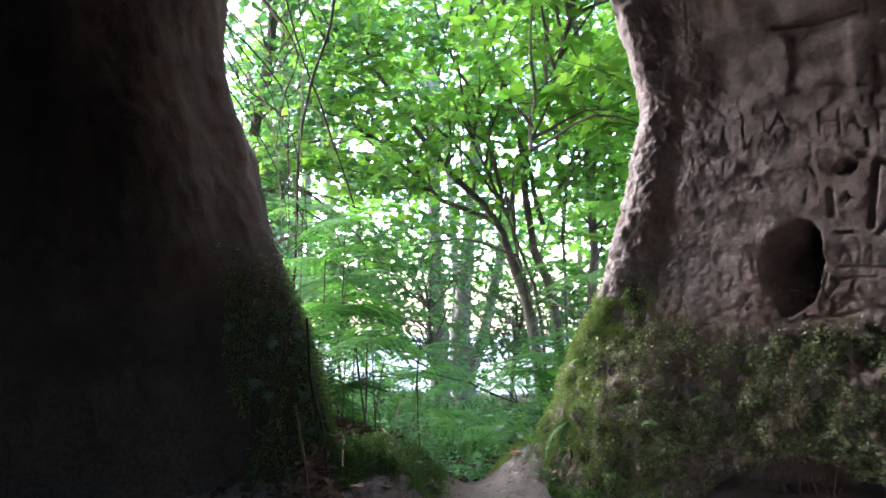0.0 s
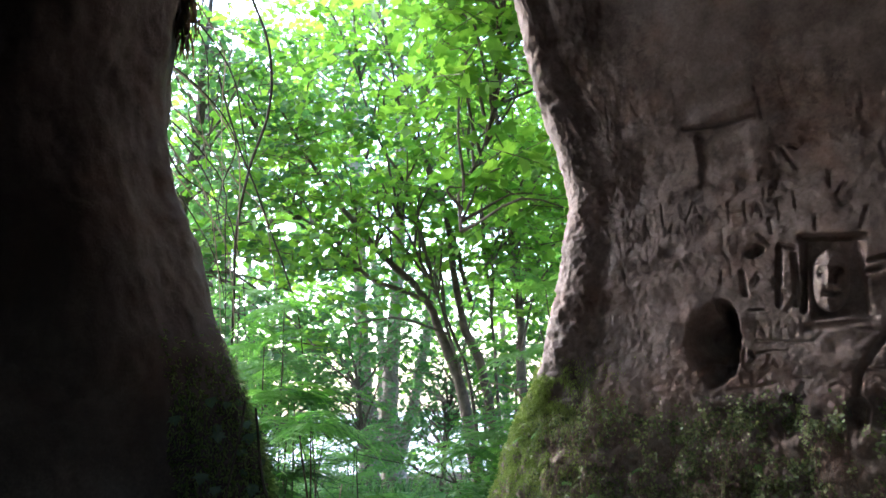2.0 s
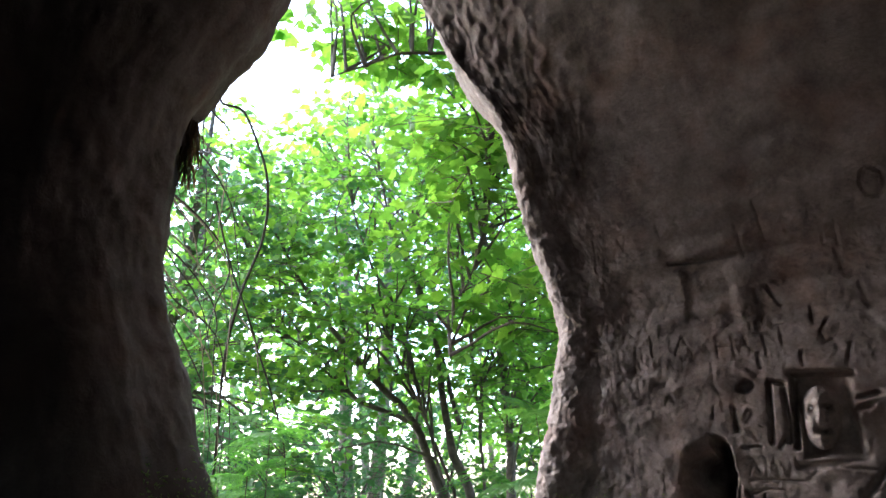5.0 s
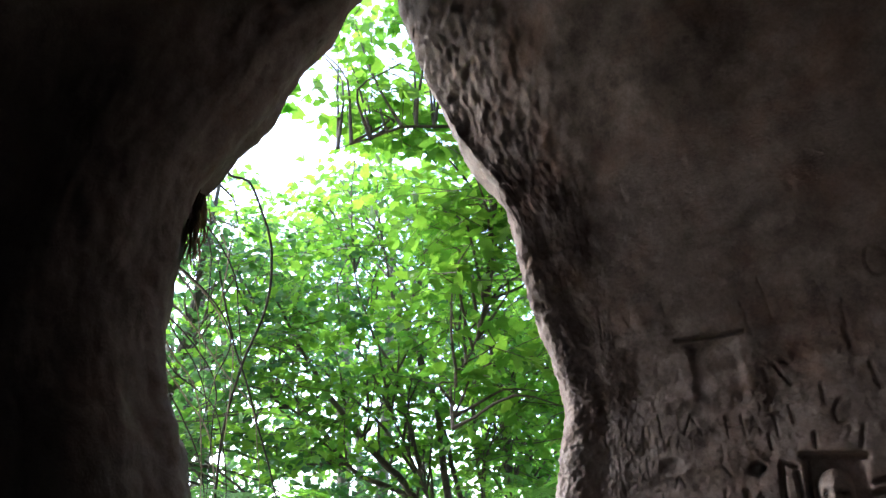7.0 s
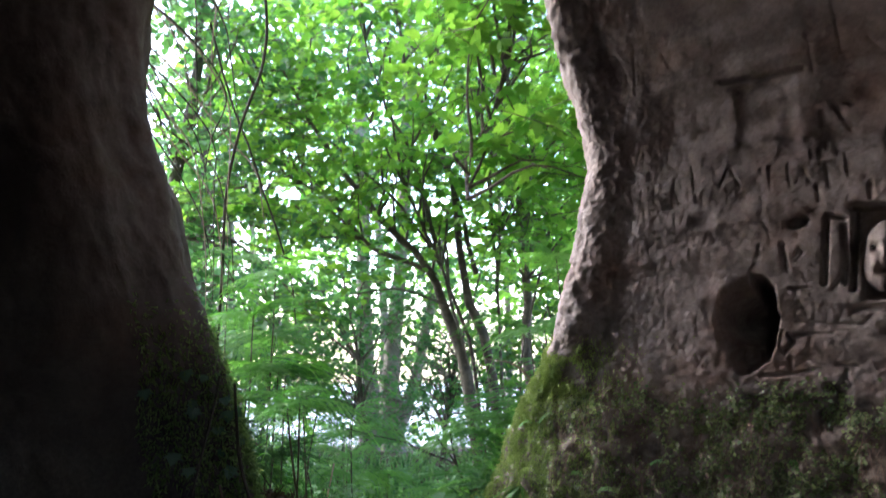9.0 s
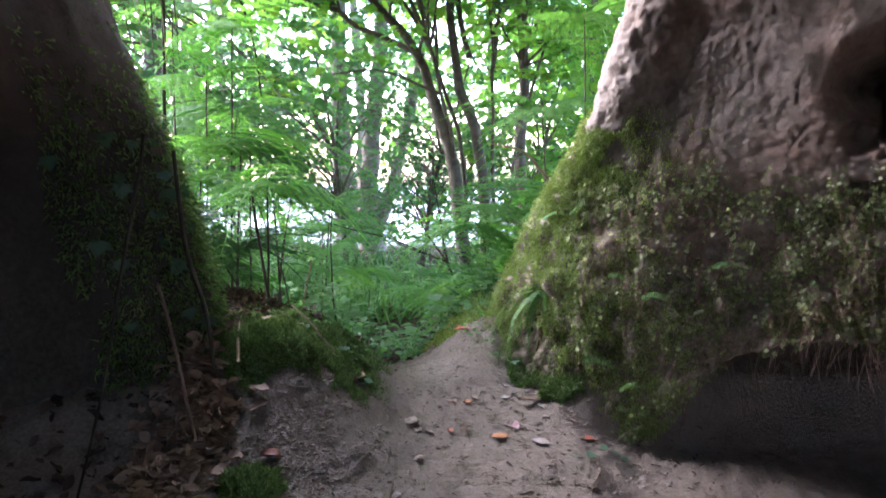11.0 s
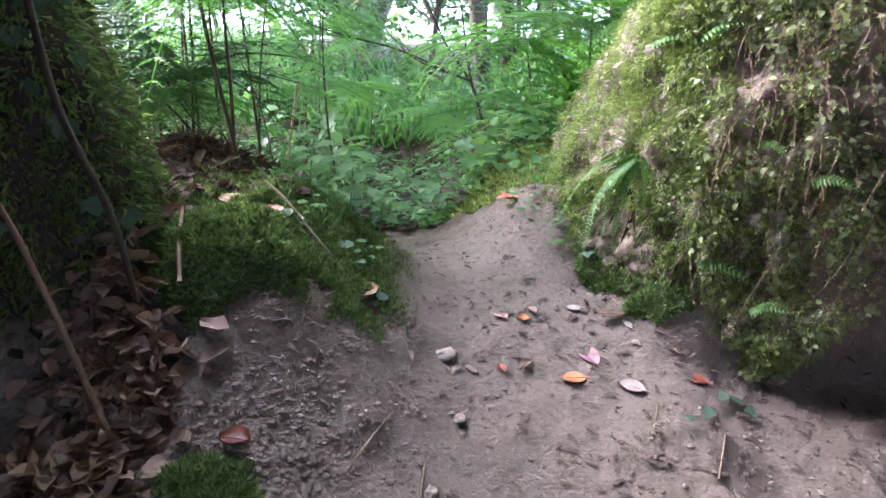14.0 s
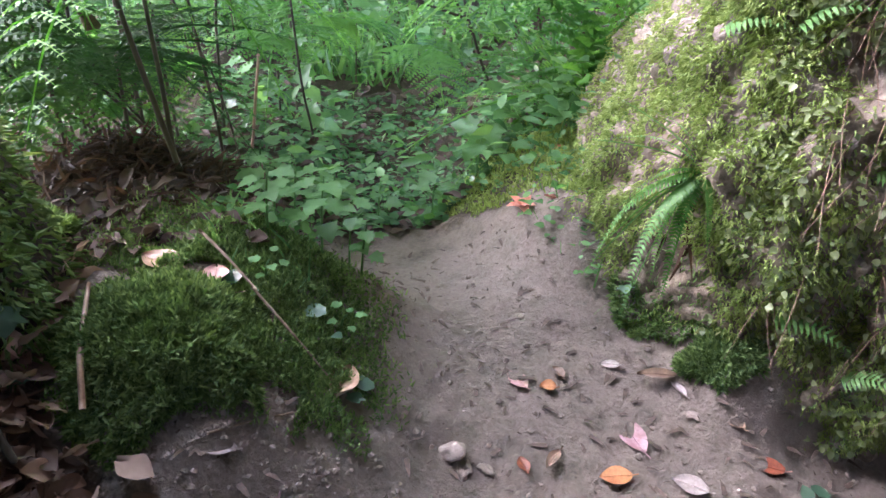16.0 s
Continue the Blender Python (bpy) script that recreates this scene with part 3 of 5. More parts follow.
for k in range(16):
    a = 2 * math.pi * k / 16
    groove((1.591 + .045 * math.cos(a), 2.493 + .06 * math.sin(a)), (1.591 + .045 * math.cos(a + .4), 2.493 + .06 * math.sin(a + .4)), w=.007, d=.01)
# short worn tool marks over the rest of the face
marks = random.Random(5)
for _ in range(70):
    u, z, a = marks.uniform(.12, 1.9), marks.triangular(.7, 2.35, 1.2), marks.gauss(1.5, .35)
    s = marks.uniform(.03, .10)
    groove((u, z), (u + s * math.cos(a), z + s * math.sin(a)), w=marks.uniform(.004, .009), d=marks.uniform(.002, .006))
# more cut initials and frames, worn shallow
for glyph, u, z, h in (("T", .40, 1.83, .085), ("J", .93, 1.47, .07), ("A", .52, 1.60, .07), ("T", .43, 1.52, .07), ("I", .37, 1.66, .09), ("H", .50, 1.47, .06), ("A", .86, 1.27, .07), ("M", .93, 1.26, .07), ("V", 1.00, 1.25, .06),
                       ("H", 1.06, 1.27, .06), ("M", 1.31, 1.13, .045), ("V", .40, 2.42, .07), ("I", .60, 2.44, .06), ("X", 1.20, 2.30, .07), ("A", 1.30, 2.38, .08), ("T", .17, 1.83, .08), ("V", .20, 1.98, .07), ("H", 1.50, 1.80, .08),
                       ("T", 1.55, 1.60, .08), ("A", 1.62, 1.42, .08), ("M", 1.48, 1.16, .07), ("I", .30, 1.22, .10), ("V", .38, 1.12, .09), ("X", .46, 1.05, .06)):
    letter(glyph, u, z, h, .005, .005, .65)
for a, b in (((.86, 1.245), (1.10, 1.23)), ((.83, 1.10), (.83, 1.03)), ((1.29, 1.19), (1.37, 1.185)), ((1.29, 1.11), (1.37, 1.105)), ((1.29, 1.19), (1.29, 1.11)), ((1.37, 1.185), (1.37, 1.105)), ((1.02, 1.0), (1.02, .88)), ((1.06, 1.31), (1.36, 1.27))):
    groove(a, b, w=.007, d=.012)
groove((1.07, 1.295), (1.20, 1.30), (1.34, 1.325), w=.02, d=.02)
hollow(1.19, 1.20, .05, .05, .016, .9)
hollow(.52, 1.70, .07, .05, .02, .8)
hollow(.95, .86, .06, .08, .05, .5)
hollow(1.33, .93, .06, .09, .05, .5)

# the foot of the wall is undercut
top = np.interp(U, [.05, .108, .205, .317, .424, .524, .8, 1.3], [-.1, .03, .18, .28, .35, .40, .42, .36]) + .06 * fbm(flatp, 7, 3)
under = 1.25 * sstep((top - W) / .07) * sstep((U - .08) / .25) * (inner > 0.2)
toward = np.array([*INWARD, 0.0])
rock = (flatp + out.reshape(-1, 3) * push[:, None] - toward * (carve + under)[:, None]).reshape(shape)
thing("wall_right", mesh_of("wall_right", rock.reshape(-1, 3), grid_faces(*shape[:2]), ROCK), "carved red-brown sandstone wall with old letters", "cave wall", kind="structure")
ROCK_GRID, ROCK_OUT = rock, normals(rock)
if np.mean(ROCK_OUT[200, 240:280] @ toward) < 0:
    ROCK_OUT = -ROCK_OUT

# ---------------------------------------------------------------- the dark wall across from it
lefts = np.concatenate([np.arange(-0.6, 2.9, 0.033), np.arange(2.9, 4.7, 0.04), np.arange(4.7, 6.4, 0.06)])
l_z = [-.6, .14, .42, .7, 1.0, 1.23, 1.46, 1.82, 2.1, 2.4, 2.7, 3.08, 3.47, 3.61, 3.88, 4.13, 4.55, 4.9, 5.9]
lx = np.interp(lefts, l_z, [-.52, -.62, -.68, -.77, -.88, -.97, -1.05, -1.14, -1.26, -1.33, -1.35, -1.32, -1.27, -1.18, -1.04, -.88, -.72, -.5, -.05])
ly = np.interp(lefts, [0, .7, 1.2, 3, 5.4], [3.6, 3.68, 3.75, 3.82, 4.0])
facet = sstep((lefts - .7) / .6)
arch = np.interp(lefts, [3.0, 3.8, 4.6, 5.4], [0, .35, .9, 1.6])


def left_xy(x, y):
    return np.stack([x + 0 * lefts, y + 0 * lefts], 1)


left_tracks = [left_xy(lx - 4.5, ly + .9), left_xy(lx - .55, ly + .35), left_xy(lx, ly), left_xy(lx - .17 + .10 * facet, ly - .13 - .16 * facet), left_xy(lx - .75 + .35 * facet, ly - .26 - .36 * facet),
               left_xy(-2.5 + arch, 2.95 - arch), left_xy(-2.8 + arch, 1.0), left_xy(-2.6 + arch, -1.5), left_xy(-1.3, -3.3)]
lcols = columns((0, 1, 12), (1, 2, 24), (2, 3, 26), (3, 4, 34), (4, 5, 60), (5, 6, 30), (6, 8, 14))
left = sections(left_tracks, lefts, lcols)
lout = normals(left)
lflat = left.reshape(-1, 3)
lpush = 0.09 * fbm(lflat + 40, 1.4, 3) + 0.07 * fbm(lflat * (1, 1, .6), 5, 4) + 0.03 * fbm(lflat, 19, 3)
left = (lflat + lout.reshape(-1, 3) * lpush[:, None]).reshape(left.shape)
thing("wall_left", mesh_of("wall_left", left.reshape(-1, 3), grid_faces(*left.shape[:2]), SHADED_ROCK), "sandstone wall at the mouth with shade in its colour", "cave wall", kind="structure")
LEFT_GRID = left

# ---------------------------------------------------------------- roof and back
cx, cy = np.linspace(-5.6, 5.2, 90), np.linspace(-4.6, 4.25, 100)
CX, CY = np.meshgrid(cx, cy)
cp = np.stack([CX.ravel(), CY.ravel(), 0 * CX.ravel()], 1)
cz = 4.7 + 1.1 * sstep((cp[:, 1] - 1.5) / 2.6) - .10 * np.minimum(np.abs(cp[:, 0]), 3.4) ** 2 + .3 * fbm(cp, 1.1, 4) + .06 * fbm(cp, 6, 3)
under_side = np.column_stack([cp[:, :2], cz])
upper_side = np.column_stack([cp[:, :2], np.full(len(cp), 6.8) + .4 * fbm(cp + 3, .8, 3)])
faces = grid_faces(100, 90)
rim = np.concatenate([np.arange(90), np.arange(1, 100) * 90 + 89, np.arange(98, -1, -1) + 99 * 90, np.arange(98, 0, -1) * 90])
nxt = np.roll(rim, -1)
skirt = np.stack([rim, nxt, nxt + 9000, rim + 9000], 1)
thing("ceiling", mesh_of("ceiling", np.concatenate([under_side, upper_side]), np.concatenate([faces, faces + 9000, skirt]), SHADED_ROCK), "uneven sandstone cave roof darkened with painted shade", "ceiling", kind="structure")
bx, bz = np.meshgrid(np.linspace(-2.2, 2.2, 40), np.linspace(-.8, 5.4, 50))
bp = np.stack([bx.ravel(), -3.2 + 0 * bx.ravel(), bz.ravel()], 1)
bp[:, 1] += .35 * fbm(bp, 1.2, 4) + .05 * fbm(bp, 7, 3)
back = np.concatenate([bp, bp - (0, .5, 0)])
# an unseen opening, ragged all round, added behind to let fill light in
bf = grid_faces(50, 40)
mid = bp[bf].mean(1)
bf = bf[((mid[:, 0] + .4) / .62) ** 2 + ((mid[:, 2] - 1.3) / 1.0) ** 2 > 1 + .5 * fbm(mid, 2.5, 2)]
thing("wall_back", mesh_of("wall_back", back, np.concatenate([bf, bf + 2000]), ROCK), "rough sandstone wall with an unseen opening added for fill light", "cave wall", kind="structure")

# the outer face of the crag round the cave
def crag(name, plan, top):
    line = spline(np.array(plan, float), 14)
    zs = np.linspace(-1.2, top, 40)
    p = np.concatenate([np.broadcast_to(line[None], (40, *line.shape)), np.broadcast_to(zs[:, None, None], (40, len(line), 1))], 2).reshape(-1, 3)
    p = p + np.stack([fbm(p + 20, .9, 4), fbm(p + 50, .9, 4), 0 * p[:, 0]], 1) * .5
    return thing(name, mesh_of(name, p, grid_faces(40, len(line)), ROCK), "weathered outer sandstone face of the crag", "rock face", kind="structure")


crag("wall_outer_left", [(-5.5, 4.6), (-5.7, 2), (-5.3, -2), (-3.6, -4.2), (-1.2, -3.7)], 6.6)
crag("wall_outer_right", [(2.9, 6.4), (4.6, 4.4), (5.1, 1), (4.6, -2.5), (3, -4.2), (.4, -3.7)], 6.6)

# ---------------------------------------------------------------- carved face and coin in the niche
def face_mesh():
    """A worn oval face in high relief, plain stone."""
    rows, colsn = 44, 40
    a, b = np.meshgrid(np.linspace(-1, 1, rows), np.linspace(-1, 1, colsn), indexing="ij")
    w = np.sqrt(np.clip(1 - np.abs(a) ** 3.6, 0, 1)) * (1 - .16 * np.clip(-a, 0, 1) ** 2)
    x, z = b * w, a
    d = np.sqrt(np.clip(1 - b ** 2, 0, 1)) * np.sqrt(np.clip(1 - .8 * a ** 2, 0, 1)) * .8
    g = lambda cx, cz, rx, rz: np.exp(-((x - cx) / rx) ** 2 - ((z - cz) / rz) ** 2)
    d = d + .34 * g(0, -.02, .13, .24) + .2 * g(0, -.13, .22, .09) - .3 * g(-.42, .22, .2, .12) - .75 * g(.36, .26, .22, .08) - .8 * g(.12, -.42, .36, .11)
    d = d + .2 * g(-.42, -.18, .22, .2) + .22 * g(.44, -.18, .22, .2) + .16 * g(-.1, -.6, .34, .07) + .14 * g(0, -.27, .3, .05) + .12 * g(0, -.8, .3, .1) + .10 * g(0, .45, .6, .08)
    p = np.stack([x, d, z], 2).reshape(-1, 3)
    p[:, 1] += .14 * fbm(p, 3.5, 3) + .05 * fbm(p, 11, 2)
    base = wall_xy(np.array([1.196]), np.array([-.06]))[0]
    v = np.empty_like(p)
    v[:, :2] = base + np.outer(p[:, 0] * .078 + p[:, 2] * .012, ALONG) + np.outer(p[:, 1] * .115, INWARD)
    v[:, 2] = 1.502 + p[:, 2] * .142
    return mesh_of("carved_face", v, grid_faces(rows, colsn), ROCK)


thing("carved_face", face_mesh(), "worn oval face carved in sandstone in a sunk niche", "carving")
coin = Pile()
ring = np.linspace(0, 2 * np.pi, 20, endpoint=False)
cxy = wall_xy(np.array([1.158]), np.array([-.002]))[0]
disc = [np.column_stack([cxy[0] + r * np.cos(ring) * ALONG[0] + n * INWARD[0], cxy[1] + r * np.cos(ring) * ALONG[1] + n * INWARD[1], 1.542 + r * np.sin(ring)]) for r, n in ((.0088, 0), (.0088, .002), (.0078, .0026))]
cv = np.concatenate(disc + [disc[2].mean(0, keepdims=True)])
cf = [[k + 20 * r, (k + 1) % 20 + 20 * r, (k + 1) % 20 + 20 * r + 20] for r in (0, 1) for k in range(20)] + [[k + 20 * r, (k + 1) % 20 + 20 * r + 20, k + 20 * r + 20] for r in (0, 1) for k in range(20)] + [[40 + k, 40 + (k + 1) % 20, 60] for k in range(20)]
coin.add(cv, cf)
thing("coin", coin.mesh("coin", COIN), "small shiny coin pushed into the stone eye", "coin")

# ---------------------------------------------------------------- trees of the wood
RNG = np.random.RandomState(11)


def unit(n, flat_z=1.0):
    v = RNG.normal(size=(n, 3)) * (1, 1, flat_z)
    return v / np.linalg.norm(v, axis=1, keepdims=True)


def sprays(leaves, twigs, anchors, template, size, per=13, length=0.75, droop=0.25):
    """Flat sprays of leaves on fine twigs at many anchor points."""
    n = len(anchors)
    az = RNG.uniform(0, 2 * np.pi, n)
    tilt = RNG.normal(0.05, .28, n)
    fwd = np.stack([np.cos(az) * np.cos(tilt), np.sin(az) * np.cos(tilt), np.sin(tilt)], 1)
    side = np.stack([-np.sin(az), np.cos(az), RNG.normal(0, .15, n)], 1)
    ln = length * RNG.uniform(.6, 1.3, n)
    t = np.linspace(.15, 1, per)[None, :] + RNG.uniform(-.05, .05, (n, per))
    sgn = np.where((np.arange(per) % 2)[None, :] == 0, 1.0, -1.0) * RNG.uniform(.5, 1.2, (n, per))
    sag = -droop * t ** 2 * ln[:, None]
    p = anchors[:, None] + fwd[:, None] * (t * ln[:, None])[..., None] + side[:, None] * (sgn * .10)[..., None]
    p[..., 2] += sag
    along = fwd[:, None] * .6 + side[:, None] * sgn[..., None] + RNG.normal(0, .35, (n, per, 3))
    along[..., 2] -= .35
    up = RNG.normal(0, .45, (n, per, 3)) + (0, 0, 1)
    s = size * RNG.uniform(.55, 1.25, (n, per))
    leaves.scatter(template, p.reshape(-1, 3), along.reshape(-1, 3), up.reshape(-1, 3), s.ravel())
    if twigs is not None:
        for a, f, l in zip(anchors, fwd, ln):
            twigs.tube([a - f * .25, a + f * l * .5 - (0, 0, droop * .2 * l), a + f * l - (0, 0, droop * l)], [.006, .004, .0015], 3, 0, 2)


def clear(p):
    """Where the wood stays open: a gap in the canopy and the low light from the side."""
    gap = np.hypot(p[:, 0] + 1.0 + .14 * (p[:, 1] - 5), (p[:, 2] - 4.5 - .62 * (p[:, 1] - 5)) * .8) < .062 * p[:, 1]
    beam = (p[:, 0] < -1.2) & (p[:, 1] < 4.0 - .8 * p[:, 0]) & (p[:, 2] > .4 - .33 * p[:, 0])
    return ~(gap | beam)


def blob(centre, radii, n, thin_below=-9.0):
    p = unit(n) * RNG.uniform(.15, 1, (n, 1)) ** .45 * np.array(radii) + np.array(centre)
    p += .5 * np.stack([fbm(p + k * 13, .6, 2) for k in range(3)], 1) * np.array(radii)
    keep = clear(p) & (fbm(p, .75, 2) > -.13) & (p[:, 1] > 4.6) & ~((p[:, 2] < thin_below) & (RNG.rand(n) < .55))
    return p[keep]


def tree(label, stems, blobs, template, size, leaf_mat, bark, per=13, length=.75, twiggy=True, thin_below=-9.0):
    """A tree: its stems in one trunk mesh, its limbs and its leaves."""
    limbs, crown = Pile(), Pile()
    trunks = [Pile() for _ in stems]
    pts = [one_.tube(p, r, 8, .12, 5) for one_, (p, r) in zip(trunks, stems)]
    anchors = np.concatenate([blob(c, r, n, thin_below) for c, r, n in blobs])
    top = np.concatenate([p[len(p) // 3:] for p in pts])
    for a in anchors[:: 5 if twiggy else 9]:
        near = top[np.argsort(np.linalg.norm(top - a - (0, 0, -.8), axis=1))[RNG.randint(0, 3)]]
        if np.linalg.norm(near - a) < 3.5:
            limbs.tube([near, (near + a) / 2 + (0, 0, .15) + RNG.normal(0, .12, 3), a], [.020, .012, .006], 5, .1, 3)
    sprays(crown, limbs if twiggy else None, anchors, template, size, per, length)
    base = stems[0][0][0]
    root = empty("tree", Matrix.Translation(base), label, "tree", "trees of the wood")
    for nm, pile, mat_ in (*(("trunk", t, bark) for t in trunks), ("bough", limbs, bark), ("crown", crown, leaf_mat)):
        if pile.count:
            me = pile.mesh(nm, mat_)
            me.transform(Matrix.Translation(-Vector(base)))
            ob = part(nm, me, root)
            if nm != "trunk":
                tagged(ob, kind="stuff")
    return root


tree("many-stemmed young sycamore leaning out of the hollow",
     [([(.95, 9.0, -.9), (.70, 9, .74), (.33, 9, 1.87), (-.14, 9, 2.47), (-.74, 9, 3.15), (-1.15, 8.9, 3.78), (-1.6, 8.8, 4.6)], [.085, .07, .055, .045, .035, .028, .015]),
      ([(.33, 9.0, 1.98), (-.44, 9.1, 2.32), (-.95, 9.2, 2.93), (-1.7, 9.3, 3.4)], [.035, .03, .022, .01]),
      ([(1.15, 9.1, -.9), (1.05, 9, .73), (.73, 9, 1.86), (.58, 9, 3.14), (.33, 9, 3.93), (.03, 9, 4.6), (-.2, 8.8, 5.6)], [.075, .06, .05, .04, .03, .022, .01]),
      ([(.37, 9.0, 2.4), (.02, 8.9, 3.53), (-.36, 8.8, 4.25), (-.6, 8.6, 5.1)], [.03, .024, .018, .008]),
      ([(1.0, 9.1, -.9), (.55, 8.9, 1.6), (.0, 8.8, 3.0), (-.75, 8.7, 4.4)], [.024, .02, .015, .007]),
      ([(1.0, 9.2, -.9), (.75, 9.1, 1.2), (.1, 9.0, 2.6), (-1.0, 9, 3.7), (-1.9, 9, 4.4)], [.026, .022, .018, .014, .007]),
      ([(1.2, 9.0, -.9), (1.15, 8.9, 1.4), (1.0, 8.8, 3.0), (.75, 8.7, 4.6)], [.024, .02, .016, .007]),
      ([(1.3, 9.2, -.9), (1.5, 9.1, 1.2), (1.9, 9.0, 3.0)], [.022, .018, .007]),
      ([(.88, 9.1, 2.0), (.6, 9.2, 3.1), (.25, 9.2, 4.25), (.38, 9.1, 5.2)], [.035, .03, .022, .01])],
     [((-.4, 9.5, 4.6), (2.6, 1.4, 2.6), 330), ((-.4, 7.9, 4.9), (2.2, .7, 1.8), 70), ((.6, 8.6, 3.0), (1.8, 1.2, 1.3), 80), ((-1.6, 8.4, 2.6), (1.2, 1.2, 1.3), 90)], MAPLE, .125, LEAF, BARK, 14, .8, True, 2.4)
tree("slim straight young tree among the sycamores",
     [([(1.65, 9.6, -.8), (1.6, 9.5, 1), (1.53, 9.4, 2.44), (1.46, 9.3, 3.44), (1.35, 9.2, 4.3), (1.3, 9.2, 5.6)], [.08, .07, .06, .05, .04, .015])],
     [((1.9, 9.2, 5.0), (1.8, 1.6, 2.3), 260), ((2.0, 8.6, 2.6), (1.2, 1.2, 1.2), 110)], MAPLE, .12, LEAF, BARK, 13, .75, True, 2.0)
tree("sycamore whose low boughs hang before the cave mouth",
     [([(3.3, 7.2, -.4), (3.0, 7, 2), (2.5, 6.8, 4.2), (2.0, 6.5, 6.2)], [.11, .095, .07, .03]),
      ([(2.6, 6.8, 3.8), (1.7, 6.6, 4.5), (1.09, 6.5, 4.64), (.94, 6.5, 3.76), (.76, 6.5, 3.23), (.585, 6.5, 2.88), (.545, 6.5, 2.43)], [.04, .03, .02, .014, .010, .007, .004]),
      ([(2.3, 6.7, 5.0), (1.2, 6.2, 5.5), (.2, 5.9, 5.4), (-.6, 5.9, 5.1)], [.035, .026, .016, .006])],
     [((.75, 6.1, 5.3), (1.25, .8, 1.1), 95), ((.3, 6.3, 6.6), (1.5, .9, 1.2), 90), ((.9, 6.2, 3.6), (.7, .6, .9), 34), ((2.3, 6.8, 5.2), (1.4, 1.2, 1.8), 120), ((1.9, 6.6, 3.0), (.6, .7, 1.0), 40)], MAPLE, .15, LEAF, BARK, 11, .6)
tree("broad-leaved tree at the edge of the hollow",
     [([(-3.0, 8.6, -.4), (-2.9, 8.5, 2), (-2.6, 8.5, 4), (-2.4, 8.4, 6.5)], [.10, .085, .06, .02])],
     [((-2.2, 8.4, 4.2), (1.5, 1.4, 2.3), 150), ((-2.0, 8.2, 1.9), (1.2, 1.0, 1.1), 120)], LIME, .11, LEAF_DEEP, BARK, 14, .75)
tree("pale-barked mature tree with two straight trunks",
     [([(-.80, 15, -1.3), (-.84, 15, .2), (-.93, 15, 1.2), (-1.0, 15, 4), (-1.1, 15, 9)], [.24, .19, .17, .14, .08]),
      ([(-.30, 15.3, -1.3), (-.38, 15.3, .1), (-.30, 15.3, 1.2), (-.1, 15.3, 4), (0, 15.2, 9)], [.27, .21, .18, .14, .08]),
      ([(-.25, 15.3, -.9), (.02, 15.3, -.1), (.36, 15.3, 1.3), (.9, 15.3, 4)], [.13, .12, .11, .06])],
     [((-.5, 14.6, 6.5), (3.0, 2.2, 3.0), 330), ((-.6, 14.4, 2.6), (2.2, 1.2, 1.2), 90)], LIME, .16, LEAF_DEEP, BARK_PALE, 13, 1.0, False)
tree("tall wood-edge tree with drooping sprays", [([(3.6, 13, -1), (3.5, 13, 3), (3.4, 13, 8)], [.2, .16, .06])],
     [((3.2, 12.6, 4.6), (2.2, 2, 3.6), 360), ((2.4, 11.6, 1.6), (1.4, 1.0, 1.4), 130)], LIME, .15, LEAF, BARK, 13, .9, False)
tree("tall shady tree deeper in the wood", [([(-4.2, 14, -1), (-4.1, 14, 3), (-4, 14, 8)], [.2, .16, .06])],
     [((-3.6, 13.6, 4.6), (2.4, 2, 3.8), 360), ((-2.8, 12.6, 1.6), (1.6, 1.0, 1.5), 150)], LIME, .15, LEAF_DEEP, BARK, 13, .9, False)
tree("low hazel bushes under the far trees", [([(-2.4, 12.6, -1), (-2.5, 12.6, .4), (-2.2, 12.5, 1.6)], [.04, .03, .01]), ([(1.3, 13.4, -1), (1.5, 13.4, .4), (1.2, 13.3, 1.8)], [.04, .03, .01])],
     [((-2.2, 12.8, .8), (1.3, .8, 1.1), 60), ((1.6, 13.4, .9), (1.4, .8, 1.2), 60), ((-.4, 13.6, -.3), (1.6, .7, .5), 50)], LIME, .10, LEAF_DEEP, BARK, 13, .6, True)
tree("bushy hazel thicket behind the sycamore stems", [([(-.6, 11, -1), (-.7, 11, .5), (-1.0, 11, 2.2)], [.04, .03, .01]), ([(.5, 11.4, -1), (.7, 11.3, .5), (1.2, 11.2, 2.4)], [.04, .03, .01]), ([(1.9, 11, -1), (2.1, 11, .5), (2.4, 11, 2)], [.04, .03, .01])],
     [((-.2, 11.2, 1.2), (2.4, .9, 1.4), 290), ((-.5, 13.2, .7), (1.7, .6, 1.2), 110), ((2.0, 11, 1.2), (1.2, .8, 1.3), 80)], LIME, .085, LEAF_DEEP, BARK, 14, .6, True)
far = Pile()
for c, r, n in (((0, 24, 6.5), (11, 3, 5), 620), ((-9, 20, 5), (4, 3, 5), 260), ((8, 19, 5), (4, 3, 5), 260), ((0, 21, 11), (9, 4, 3), 260), ((0, 19, .6), (9, 2, 1.8), 110)):
    sprays(far, None, blob(c, r, n), LIME, .3, 9, 1.5)
thing("far_woods", far.mesh("far_woods", LEAF), "pale green leaves of the wood further off", "woodland", kind="stuff")
far_stems = Pile()
for k in range(9):
    x, y = RNG.uniform(-9, 9), RNG.uniform(17, 26)
    far_stems.tube([(x, y, -1.6), (x + RNG.normal(0, .2), y, 3), (x + RNG.normal(0, .6), y, 9)], [.16, .12, .07], 6, .2, 3)
thing("far_trunks", far_stems.mesh("far_trunks", BARK_PALE), "slim grey trunks deeper in the wood", "woodland", kind="stuff")

